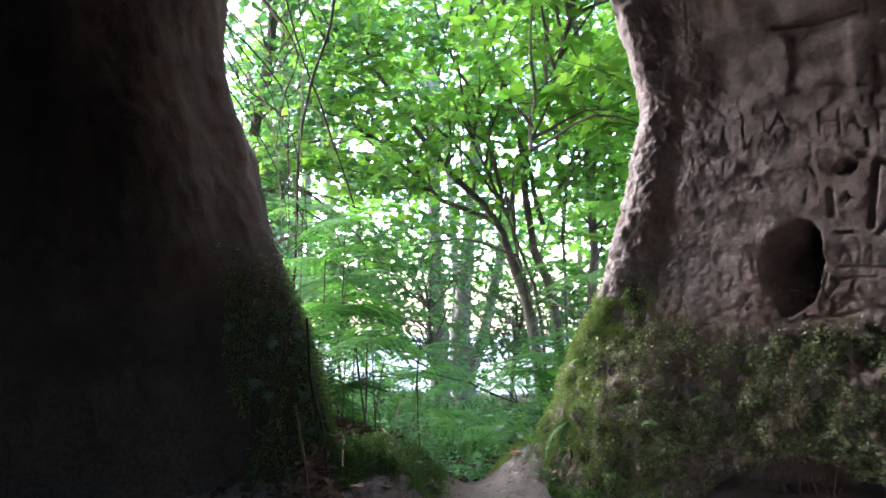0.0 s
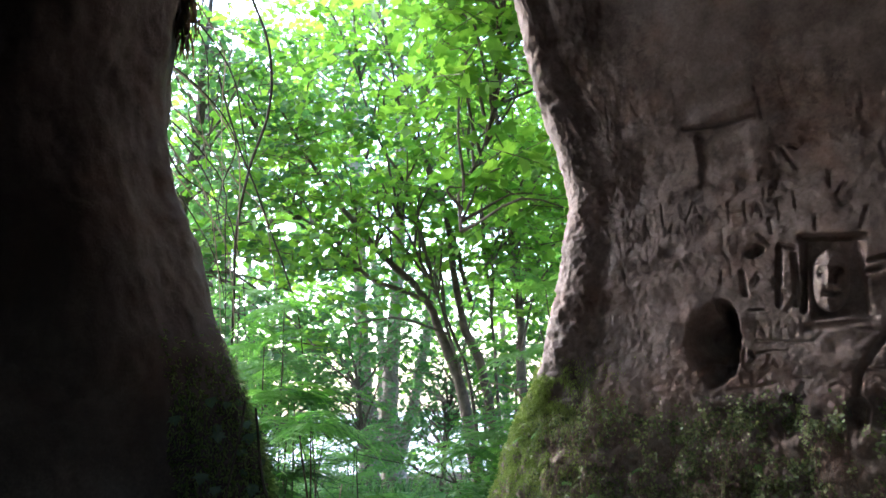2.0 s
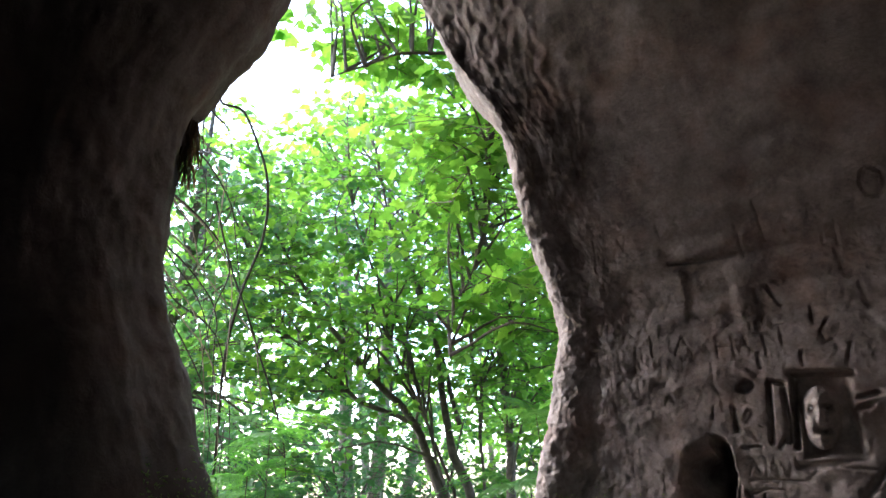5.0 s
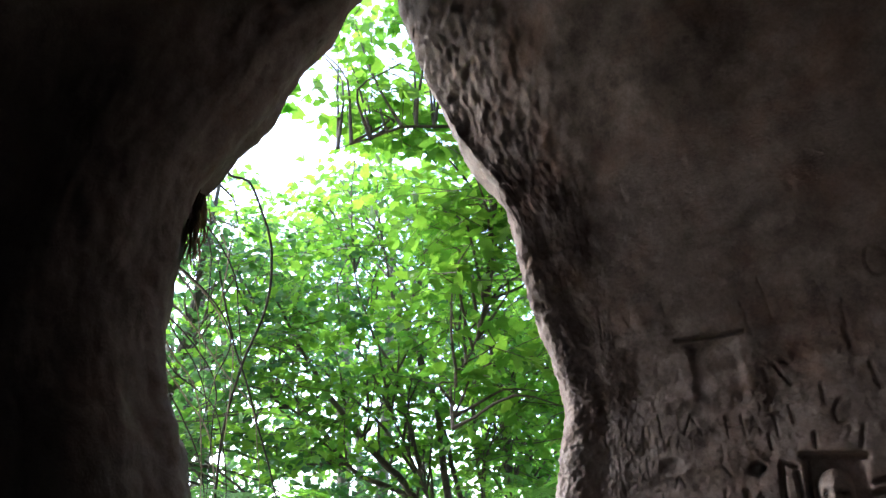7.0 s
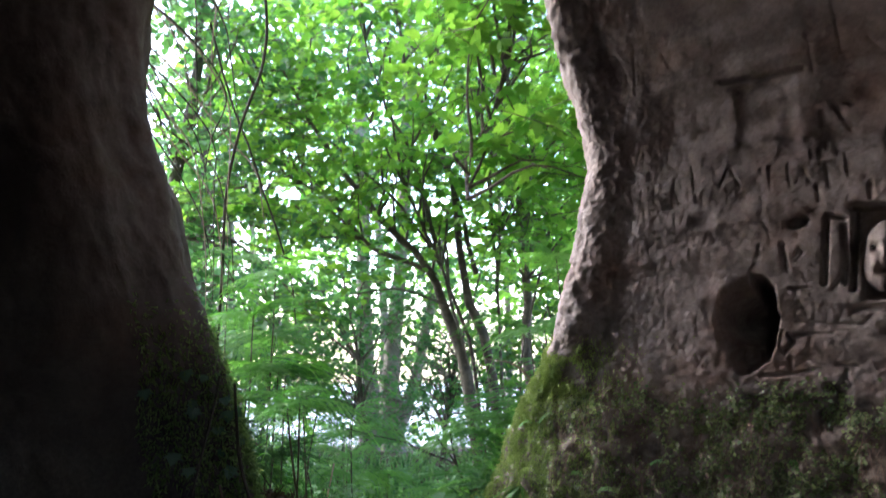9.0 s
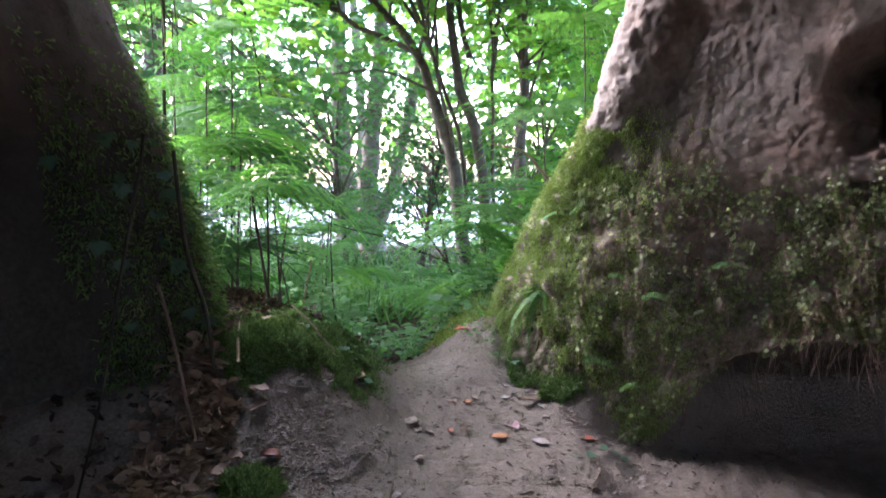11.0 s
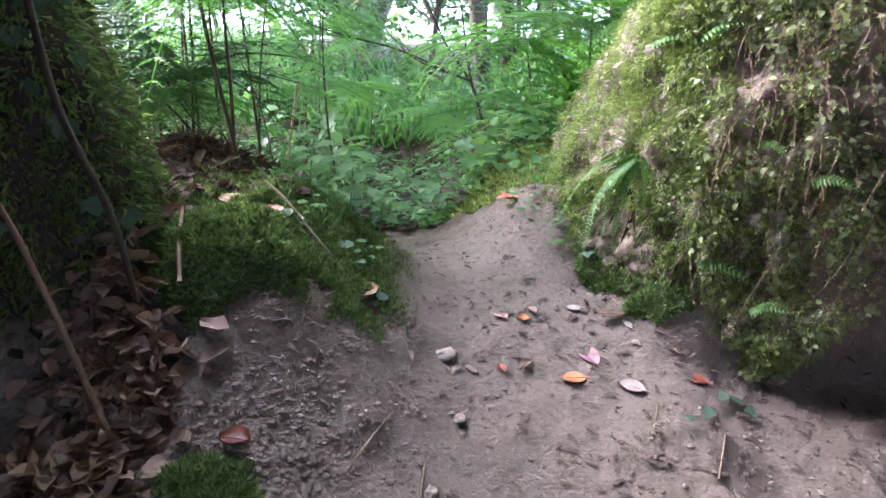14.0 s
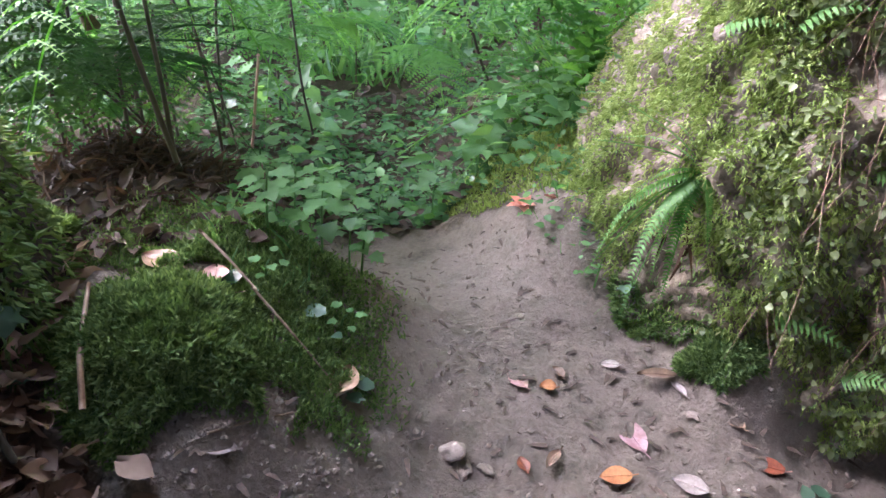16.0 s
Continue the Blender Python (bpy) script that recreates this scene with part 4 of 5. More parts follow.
# ---------------------------------------------------------------- climbers and twigs at the mouth
def strand(name, points, radii, mat_, label, category, group="", sides=6, wobble=.03):
    pile = Pile()
    pile.tube(points, radii, sides, wobble, 6)
    return thing(name, pile.mesh(name, mat_), label, category, group)


strand("vine", [(-1.46, 5.2, 4.6), (-1.46, 5.2, 4.39), (-1.26, 5.2, 4.29), (-1.08, 5.2, 3.86), (-1.02, 5.2, 3.5), (-1.04, 5.2, 3.11), (-1.18, 5.2, 2.7), (-1.26, 5.2, 2.2), (-1.27, 5.2, 1.6), (-1.3, 5.2, .2)], [.012, .012, .011, .01], VINE, "long dark bramble stem hanging in a loop", "vine", "hanging stems")
strand("vine", [(-1.25, 4.55, 4.3), (-1.30, 4.6, 4.05), (-1.35, 4.6, 3.94), (-1.23, 4.6, 3.8), (-1.18, 4.6, 3.6)], [.012, .010, .008, .003], VINE, "short curled dark stem hanging from the rock", "vine", "hanging stems")
strand("vine", [(-1.5, 5.5, 3.6), (-1.34, 5.5, 3.0), (-1.16, 5.5, 2.55), (-.87, 5.5, 1.72), (-.8, 5.5, 1.3)], [.010, .009, .008, .004], VINE, "straight slanting dark bramble stem", "vine", "hanging stems")
for k in range(13):
    x, y = -1.55 + RNG.uniform(-.15, .35), 4.6 + RNG.uniform(0, .7)
    z = RNG.uniform(2.3, 3.7)
    dx = RNG.uniform(-.1, .35)
    strand("twig", [(x - .45, 4.2, z + .45), (x - .15, (y + 4.3) / 2, z + .25), (x, y, z), (x + dx, y, z - .35), (x + dx * 1.4, y, z - RNG.uniform(.7, 1.3))], [.007, .007, .006, .005, .002], DEADWOOD if k % 2 else VINE, "thin arching bare twig beside the cave mouth", "twig", "arching twigs", 5, .06)
tuft = Pile()
tn = 120
tp = np.column_stack([RNG.normal(-1.28, .03, tn), RNG.normal(3.92, .03, tn), RNG.uniform(3.12, 3.5, tn)])
tuft.scatter(BLADE, tp, np.column_stack([RNG.normal(.05, .2, tn), RNG.normal(0, .2, tn), -np.ones(tn)]), unit(tn), RNG.uniform(.1, .22, tn))
thing("dead_fern_tuft", tuft.mesh("dead_fern_tuft", DEAD_FERN), "dark dead fern tuft hanging from the rock lip", "dead fern")


# ---------------------------------------------------------------- ferns
def frond_mesh(name, mat_, pairs=12, wide=.40, lacy=True, droop=.30):
    """One frond of length 1: midrib, side branches and small leaflets."""
    pile = Pile()
    pile.tube([(0, 0, 0), (0, .35, .02), (0, .7, -.35 * droop), (0, 1, -droop)], [.009, .007, .005, .002], 4, 0, 4)
    mid = lambda t: np.array([0 * t, t, .12 * np.sin(np.pi * np.minimum(1, t * 1.1)) - droop * t ** 2.2]).T
    at_, al_, sz_ = [], [], []
    for k in range(pairs):
        t = .10 + .88 * k / (pairs - 1)
        root = mid(np.array([t]))[0]
        ln = wide * (1 - t) ** .75 * min(1, .55 + 3 * t) + .015
        for s in (-1, 1):
            d = np.array([s * .86, .48, -.12])
            if lacy:
                m = max(3, int(ln / .026))
                q = (np.arange(m) + .6) / m
                pts = root + np.outer(q * ln, d) + np.outer(q ** 2 * ln, (0, 0, -.18))
                for side in (-1, 1):
                    at_.append(pts)
                    al_.append(np.tile(np.array([s * .35, .48, -.05]) + side * np.array([s * -.45, .80, -.08]), (m, 1)))
                    sz_.append(.12 * ln * (1 - q) ** .5 + .009)
                pile.tube([root, root + d * ln * .5, root + d * ln + (0, 0, -.18 * ln)], [.004, .003, .001], 3, 0, 1)
            else:
                at_.append(root[None])
                al_.append(d[None])
                sz_.append(np.array([ln]))
    at_, al_, sz_ = np.concatenate(at_), np.concatenate(al_), np.concatenate(sz_)
    up = np.tile((0.0, .1, 1.0), (len(at_), 1)) + RNG.normal(0, .18, (len(at_), 3))
    hw = .33 if lacy else .42 * (.88 / (pairs - 1)) / wide
    leaflet = (np.array([(-hw, 0, 0), (hw, 0, 0), (-hw * .9, .55, .04), (hw * .9, .55, .04), (0, 1, -.05)]), np.array([(0, 1, 3), (0, 3, 2), (2, 3, 4)]))
    pile.scatter(leaflet, at_, al_, up, sz_)
    return pile.mesh(name, mat_, False)


BRACKEN, LADDER, LADDER_PALE = frond_mesh("frond", FERN), frond_mesh("ladder_frond", FERN, 34, .075, False, .14), frond_mesh("pale_frond", FERN_PALE, 34, .07, False, .12)
BRIGHT = frond_mesh("bright_frond", FERN_LIT)
DEEP = frond_mesh("shaded_frond", FERN_SHADED)
POLYPODY = frond_mesh("small_frond", FERN_PALE, 13, .30, False, .12)


def frond(parent, me, root, tip, size=None, roll=0.0):
    root, tip = Vector(root), Vector(tip)
    y = (tip - root).normalized()
    x = y.cross(Vector((0, 0, 1))).normalized()
    z = x.cross(y)
    m = Matrix((x, y, z)).transposed().to_4x4()
    s = size or (tip - root).length
    ob = part("frond", me, parent)
    ob.matrix_local = Matrix.Translation(root - parent.matrix_world.translation) @ m @ Matrix.Rotation(roll, 4, "Y") @ Matrix.Scale(s, 4)
    return ob


def bracken(base, top, reach, count, label, start=0.0, me=None):
    """A bracken plant: a bare stem and lacy fronds that spread from its top."""
    z = float(on_ground(base[0], base[1])[0]) - .02
    root = empty("fern", Matrix.Translation((base[0], base[1], z)), label, "fern", "ferns at the mouth")
    stem = Pile()
    stem.tube([(0, 0, 0), ((top[0] - base[0]) * .4, (top[1] - base[1]) * .4, (top[2] - z) * .55), (top[0] - base[0], top[1] - base[1], top[2] - z)], [.0065, .006, .004], 6, .02, 4)
    part("stem", stem.mesh("stem", FERN_STEM), root)
    for k in range(count):
        a = start + 2 * math.pi * k / count + RNG.normal(0, .2)
        r = reach * RNG.uniform(.8, 1.15)
        frond(root, me or BRACKEN, top, (top[0] + r * math.cos(a), top[1] + r * math.sin(a), top[2] + RNG.uniform(-.24, .2)), None, RNG.normal(0, .25))
    return root


GREEN_FERN = "bright green bracken with spreading lacy fronds"
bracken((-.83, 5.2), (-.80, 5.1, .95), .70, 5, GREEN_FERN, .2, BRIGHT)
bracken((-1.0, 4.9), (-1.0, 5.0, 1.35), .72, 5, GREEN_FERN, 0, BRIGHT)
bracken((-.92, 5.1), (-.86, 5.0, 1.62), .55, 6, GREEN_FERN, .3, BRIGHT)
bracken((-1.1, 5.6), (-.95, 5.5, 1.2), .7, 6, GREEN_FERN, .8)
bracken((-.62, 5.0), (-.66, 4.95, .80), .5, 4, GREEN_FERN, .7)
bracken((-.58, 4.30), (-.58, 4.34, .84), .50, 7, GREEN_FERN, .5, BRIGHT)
bracken((-.95, 4.55), (-.92, 4.52, .84), .55, 5, GREEN_FERN, 1.0)
# ferns on the dim side of the bank, shade put into their leaf colour
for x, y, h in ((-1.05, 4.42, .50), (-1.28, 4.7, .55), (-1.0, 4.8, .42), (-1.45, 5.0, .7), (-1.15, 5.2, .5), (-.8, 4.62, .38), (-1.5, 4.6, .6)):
    bracken((x, y), (x + .04, y - .05, float(on_ground(x, y)[0]) + h), .5, 6, "fern on the bank with shade in its deep green", x * 5, DEEP)
bracken((-.85, 4.9), (-.80, 4.85, .98), .6, 6, GREEN_FERN, .2)
bracken((-.75, 5.6), (-.62, 5.5, .75), .55, 5, GREEN_FERN, .5)
bracken((-1.3, 5.4), (-1.25, 5.3, 1.75), .55, 5, GREEN_FERN, .9)
bracken((-.5, 6.3), (-.45, 6.2, .55), .6, 6, GREEN_FERN, .1)
bracken((-1.6, 6.2), (-1.5, 6.1, 1.2), .8, 6, GREEN_FERN, .4)
bracken((1.15, 5.2), (1.05, 5.1, 1.75), .60, 6, "bracken arching over the rock edge", .6)
bracken((1.0, 5.5), (.9, 5.4, 1.25), .65, 6, "bracken arching over the rock edge", .1)
bracken((.75, 4.95), (.70, 4.85, .68), .66, 7, "dense feathery fern on the bank", .3)
bracken((.60, 5.3), (.52, 5.2, .55), .70, 7, "dense feathery fern on the bank", .8)
bracken((.9, 4.7), (.86, 4.62, .78), .55, 6, "dense feathery fern on the bank", .0)
bracken((1.5, 6.6), (1.4, 6.5, .9), .8, 6, GREEN_FERN, .2)
for x, y, h in ((-.55, 6.0, .5), (.25, 6.9, .4), (-.2, 7.3, .5), (-.9, 6.9, .6), (-1.0, 5.45, .40), (-1.35, 5.15, .45), (-1.2, 5.9, .5), (-1.55, 5.6, .6)):
    z = float(on_ground(x, y)[0])
    bracken((x, y), (x + .03, y - .05, z + h), .55, 5, "bracken on the floor of the wood", x * 5)
for k in range(12):
    x, y = RNG.uniform(-3, 3), RNG.uniform(7, 12)
    z = float(on_ground(x, y)[0])
    bracken((x, y), (x, y, z + RNG.uniform(.4, .8)), .7, 5, "bracken on the floor of the wood", RNG.uniform(0, 3))

big = empty("fern", Matrix.Translation((.66, 4.9, float(on_ground(.66, 4.9)[0]) - .02)), "large feathery bracken arching out from the bank", "fern", "ferns at the mouth")
for tip, roll in (((.01, 4.8, .30), .3), ((.09, 4.85, .47), .1), ((.27, 4.9, .60), -.2), ((.50, 4.8, .72), .2), ((.72, 4.7, .78), .1), ((.12, 4.65, .22), .5), ((.30, 5.2, .42), 0)):
    frond(big, BRACKEN, (.66, 4.9, .22), tip, None, roll)
hard = empty("hard_fern", Matrix.Translation((.60, 3.96, .44)), "hard fern with narrow ladder-like fronds on the mossy bank", "fern")
for me, tip, roll in ((LADDER_PALE, (.325, 3.82, .29), .3), (LADDER_PALE, (.39, 3.74, .225), .2), (LADDER, (.414, 3.86, .425), .2), (LADDER, (.35, 3.84, .33), .4), (LADDER, (.577, 3.74, .36), .1), (LADDER_PALE, (.433, 3.92, .625), .4), (LADDER_PALE, (.371, 3.92, .55), .2), (LADDER, (.45, 3.76, .29), .3), (LADDER, (.49, 3.75, .24), .1)):
    frond(hard, me, (.59, 3.86, .475), tip, None, roll)
crown = Pile()
crown.scatter(BLADE, np.tile((.625, 3.94, .44), (90, 1)) + RNG.normal(0, .02, (90, 3)), np.column_stack([RNG.normal(.1, .3, 90), RNG.normal(-.45, .25, 90), -np.ones(90)]), unit(90), RNG.uniform(.08, .28, 90))
cm = crown.mesh("dead_fronds", DEAD_FERN)
cm.transform(Matrix.Translation((-.60, -3.96, -.44)))
part("dead_fronds", cm, hard, "withered red-brown old fronds")


def on_rock(u, z, lift=0.0):
    """The nearest point of the carved wall, with its outward direction."""
    d = np.abs((ROCK_GRID[..., :2] - ORIGIN) @ ALONG - u) + np.abs(ROCK_GRID[..., 2] - z) + 5 * (cols < 2.2)[None, :] + 5 * (cols > 6.5)[None, :]
    i, j = np.unravel_index(np.argmin(d), d.shape)
    return ROCK_GRID[i, j] + lift * ROCK_OUT[i, j], ROCK_OUT[i, j]


for u, z, s, a in ((-.42, .74, .15, .2), (-.30, .77, .13, .5), (-.2, .24, .13, .1), (-.03, .13, .11, .4), (-.1, .56, .1, -.2), (.02, .50, .1, .3), (.25, .62, .10, .2), (.55, .60, .09, -.5), (.8, .70, .09, -.9)):
    p, n = on_rock(u, z, .01)
    clump = empty("small_fern", Matrix.Translation(p), "small pale fern frond growing from the mossy rock", "fern", "rock ferns")
    side = Vector((*ALONG, 0))
    tip = Vector(p) + (side * math.cos(a) + Vector((0, 0, 1)) * math.sin(a)) * s + Vector(n) * s * .35
    frond(clump, POLYPODY, p, tip, None, .4)

# ---------------------------------------------------------------- moss and small growth on the rock
grid_u = (ROCK_GRID[..., :2] - ORIGIN) @ ALONG
flat_p, flat_n, flat_u = ROCK_GRID.reshape(-1, 3), ROCK_OUT.reshape(-1, 3), grid_u.ravel()
flat_c = np.repeat(cols[None], ROCK_GRID.shape[0], 0).ravel()
patch = fbm(flat_p, 3.5, 3)
tufts = .12 + sstep((fbm(flat_p + 11, 16, 3) + .2) / .32)


def pick(weight, n):
    w = np.clip(weight, 0, None)
    return RNG.choice(len(w), n, p=w / w.sum())


def growth(template, weight, n, size, lift, down=.6, jitter=.35):
    i = pick(weight, n)
    p = flat_p[i] + RNG.normal(0, .006, (n, 3)) + flat_n[i] * lift
    al = flat_n[i] * .55 + np.array([0, 0, -down]) + RNG.normal(0, jitter, (n, 3))
    pile = Pile()
    pile.scatter(template, p, al, flat_n[i] + RNG.normal(0, .3, (n, 3)) + (0, 0, .4), size * RNG.uniform(.5, 1.3, n))
    return pile


zz = flat_p[:, 2]
inside = (flat_c > 1.4) & (flat_c < 6) & (flat_p[:, 1] < 4.75) & (zz > -.05)
edge_band = np.exp(-np.maximum(0, flat_u + .14 - .35 * np.maximum(0, .75 - zz)) / .105) * sstep((1.25 - zz) / .35)
moss_w = inside * edge_band * (patch > -.16) * tufts
thing("moss", growth(SPRIG, moss_w, 60000, .0135, .006).mesh("moss", MOSS, False), "yellow-green feathery moss over the rock edge", "moss", kind="stuff")
low_w = inside * sstep((1.03 - zz + .25 * patch) / .22) * np.exp(-np.maximum(0, flat_u - 1.4) / .4) * (fbm(flat_p + 21, 7, 3) > -.10) * tufts * (flat_u < 2.2) * (flat_u > -.3)
thing("rock_herbs", growth(LIME, low_w, 22000, .015, .010, .3, .5).mesh("rock_herbs", ROCK_HERB), "tiny round-leaved plants spread over the damp rock", "plants", kind="stuff")
dark_w = inside * sstep((.75 - zz) / .3) * np.exp(-np.maximum(0, flat_u - .1) / .25) * (patch < .12)
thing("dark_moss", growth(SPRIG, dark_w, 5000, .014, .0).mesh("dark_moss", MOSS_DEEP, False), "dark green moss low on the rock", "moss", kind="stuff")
roots = Pile()
for k in pick(inside * sstep((1.0 - zz) / .2) * sstep((zz - .15) / .15) * (flat_u > -.2) * (flat_u < 1.7) * (patch < .12), 1150):
    p, n = flat_p[k] + flat_n[k] * .008, flat_n[k]
    s = RNG.uniform(.05, .2)
    sw = RNG.normal(0, .05, 3)
    roots.tube([p, p + n * .02 + sw * .4 - (0, 0, s * .4), p + n * .015 + sw - (0, 0, s)], [.0011, .001, .0006], 3, .03, 3)
thing("hanging_roots", roots.mesh("hanging_roots", ROOT), "fine red-brown roots hanging over the rock", "roots", kind="stuff")

# the shaded rock across from it: dark moss, ivy and trailing stems
lf, ln_ = LEFT_GRID.reshape(-1, 3), normals(LEFT_GRID).reshape(-1, 3)
lc = np.repeat(lcols[None], LEFT_GRID.shape[0], 0).ravel()
if np.mean(ln_[(lc > 3.5) & (lc < 4.5), 1]) > 0:
    ln_ = -ln_
wl = (lc > 1.3) & (lc < 3.4) & (lf[:, 2] > .1)
wl = wl * sstep((1.5 - lf[:, 2]) / .8) * (fbm(lf, 4, 2) > -.1)
i = pick(wl, 9000)
pile = Pile()
pile.scatter(SPRIG, lf[i] + RNG.normal(0, .022, (9000, 3)) * (.4, .4, 1), ln_[i] * .6 + RNG.normal(0, .4, (9000, 3)) + (0, 0, -.5), ln_[i] + RNG.normal(0, .3, (9000, 3)), .026 * RNG.uniform(.5, 1.3, 9000))
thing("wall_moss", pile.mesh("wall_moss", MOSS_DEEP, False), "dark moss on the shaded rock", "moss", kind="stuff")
strand("trailing_stem", [(-.69, 3.08, 1.05), (-.70, 3.05, .92), (-.755, 3.04, .65), (-.82, 3.02, .3), (-.90, 3.0, .02)], [.005, .005, .004, .004], VINE, "long thin bare stem trailing down the rock", "stem", "bare stems")
strand("trailing_stem", [(-.72, 3.42, 1.0), (-.70, 3.38, .85), (-.677, 3.36, .7), (-.62, 3.36, .457), (-.60, 3.36, .30)], [.006, .007, .007, .006], VINE, "dark climbing stem against the rock", "stem", "bare stems")
strand("broken_cane", [(-.685, 3.12, .63), (-.666, 3.13, .524), (-.64, 3.14, .36), (-.61, 3.15, .16)], [.004, .005, .005, .006], ROOT, "broken brown stem standing by the rock", "stem", "bare stems")


def ivy_leaf_mesh(name, size, mat_):
    tv, tf = MAPLE
    return mesh_of(name, tv * (1.05, .85, 1) * size, tf, mat_)


IVY_MESH, OVAL_IVY = ivy_leaf_mesh("ivy_leaf", .055, IVY), mesh_of("round_leaf", LIME[0] * (1.15, 1, 1) * .05, LIME[1], IVY)


def laid(name, me, p, label, category, group="", yaw=0.0, tilt=0.0, roll=0.0, scale=1.0):
    ob = thing(name, me, label, category, group)
    ob.matrix_world = Matrix.Translation(p) @ Euler((tilt, roll, yaw)).to_matrix().to_4x4() @ Matrix.Scale(scale, 4)
    return ob


for k in range(26):
    j = pick(wl * (lf[:, 2] < 1.1) * (lc > 2.2) * (lc < 4), 1)[0]
    ob = laid("ivy_leaf", IVY_MESH, lf[j] + ln_[j] * .02, "dark green ivy leaf on the shaded rock", "ivy", "ivy leaves", RNG.uniform(2.6, 3.7), -1.2 + RNG.normal(0, .3), RNG.normal(0, .3), RNG.uniform(.7, 1.3))

# ---------------------------------------------------------------- floor of the wood
def scattered(name, template, n, xs, ys, size, lift, mat_, label, category, keep, upright=.5, smooth=True):
    x, y = RNG.uniform(*xs, n), ys[0] + (ys[1] - ys[0]) * RNG.rand(n) ** 1.6
    k = keep(x, y)
    x, y = x[k], y[k]
    m = len(x)
    p = np.column_stack([x, y, on_ground(x, y) + RNG.uniform(*lift, m) * (1 + .12 * (y - 4.5).clip(0))])
    al = RNG.normal(0, 1, (m, 3)) * (1, 1, .25) + (0, 0, upright)
    pile = Pile()
    pile.scatter(template, p, al, RNG.normal(0, .35, (m, 3)) + (0, 0, 1), size * RNG.uniform(.5, 1.3, m) * (1 + .07 * (y - 4.5).clip(0)))
    return thing(name, pile.mesh(name, mat_, smooth), label, category, kind="stuff")


def off_path(x, y):
    lo = np.interp(y, [3.4, 3.7, 4.2, 4.6, 5], [-.26, -.15, -.26, -.2, .05])
    hi = np.interp(y, [3.4, 3.8, 4.2, 4.6, 5], [.5, .45, .3, .2, .05])
    return ((x < lo) | (x > hi)) & (fbm(np.column_stack([x, y, 0 * x]), 1.3, 2) > -.16) & ~((x > .45) & (y < 4.15)) & ~((x < -.42) & (y < 5.35 + .35 * fbm(np.column_stack([x, y, 0 * x]), 3, 2)))


def thickets(x, y):
    crossing = np.abs(y - 6.6 - .35 * x) < .22
    shade = (x < -.45) & (y < 5.5)
    return off_path(x, y) & ~crossing & ~shade & (fbm(np.column_stack([x, y, 0 * x]) + 9, 2.2, 2) > -.05)


scattered("undergrowth", OVAL, 14000, (-3.6, 3.4), (4.4, 13), .07, (.01, .24), HERB, "low green nettles and herbs on the woodland floor", "undergrowth", thickets, .1)
scattered("broad_herbs", MAPLE, 1500, (-2.4, 2.2), (5.6, 9), .09, (.05, .30), HERB, "broad-leaved saplings crowding the hollow", "undergrowth", thickets, .1)
scattered("low_herbs", LIME, 2800, (-.6, .9), (3.95, 5.4), .024, (.0, .06), HERB, "small round-leaved herbs beside the path", "undergrowth", off_path, .1)
scattered("ivy_carpet", LIME, 5200, (-1.0, 1.3), (4.55, 7.2), .036, (.0, .035), LEAF_DEEP, "dark small-leaved ivy carpeting the hollow", "undergrowth", lambda x, y: y > 4.4, .1)
scattered("grass", BLADE, 2600, (-3.0, 3.0), (7.6, 12), .26, (-.02, .02), HERB, "long thin grass in the hollow", "grass", off_path, 2.0)
scattered("bank_grass", (BLADE[0] * (.5, 1, 1), BLADE[1]), 700, (-.75, .75), (3.75, 4.6), .085, (-.01, .0), HERB, "short grass tufts on the banks", "grass", off_path, 1.6)


def moss_cushion(centre, radii, n, label):
    """A rounded cushion of moss on the bank."""
    cx_, cy_ = centre
    z = float(on_ground(cx_, cy_)[0])
    d = unit(n)
    d[:, 2] = np.abs(d[:, 2])
    p = d * np.array(radii)
    p += .85 * np.stack([fbm(p + (cx_, cy_, k * 7), 11, 3) for k in range(3)], 1) * np.array(radii)
    p += d * (.05 * np.maximum(-.1, fbm(p + (cx_, cy_, 3), 26, 2)))[:, None]
    gxy = p[:, :2] + centre
    p[:, 2] += on_ground(gxy[:, 0], gxy[:, 1]) - z
    pile = Pile()
    pile.scatter(SPRIG, p * .94, d * .7 + RNG.normal(0, .6, (n, 3)), d + RNG.normal(0, .3, (n, 3)), .017 * RNG.uniform(.5, 1.4, n))
    rows_ = np.linspace(0, np.pi / 2, 9)
    a, b = np.meshgrid(rows_, np.linspace(0, 2 * np.pi, 25), indexing="ij")
    core = np.stack([np.cos(a) * np.cos(b) * radii[0], np.cos(a) * np.sin(b) * radii[1], np.sin(a) * radii[2]], 2).reshape(-1, 3) * .8
    core[:, 2] += on_ground(core[:, 0] + cx_, core[:, 1] + cy_) - z - .01
    body = mesh_of("moss_cushion", core, grid_faces(9, 25), MOSS_DEEP)
    ob = thing("moss_cushion", body, label, "moss", "moss cushions")
    ob.location = (cx_, cy_, z)
    part("moss_cover", pile.mesh("moss_cover", MOSS_DEEP, False), ob)
    return ob


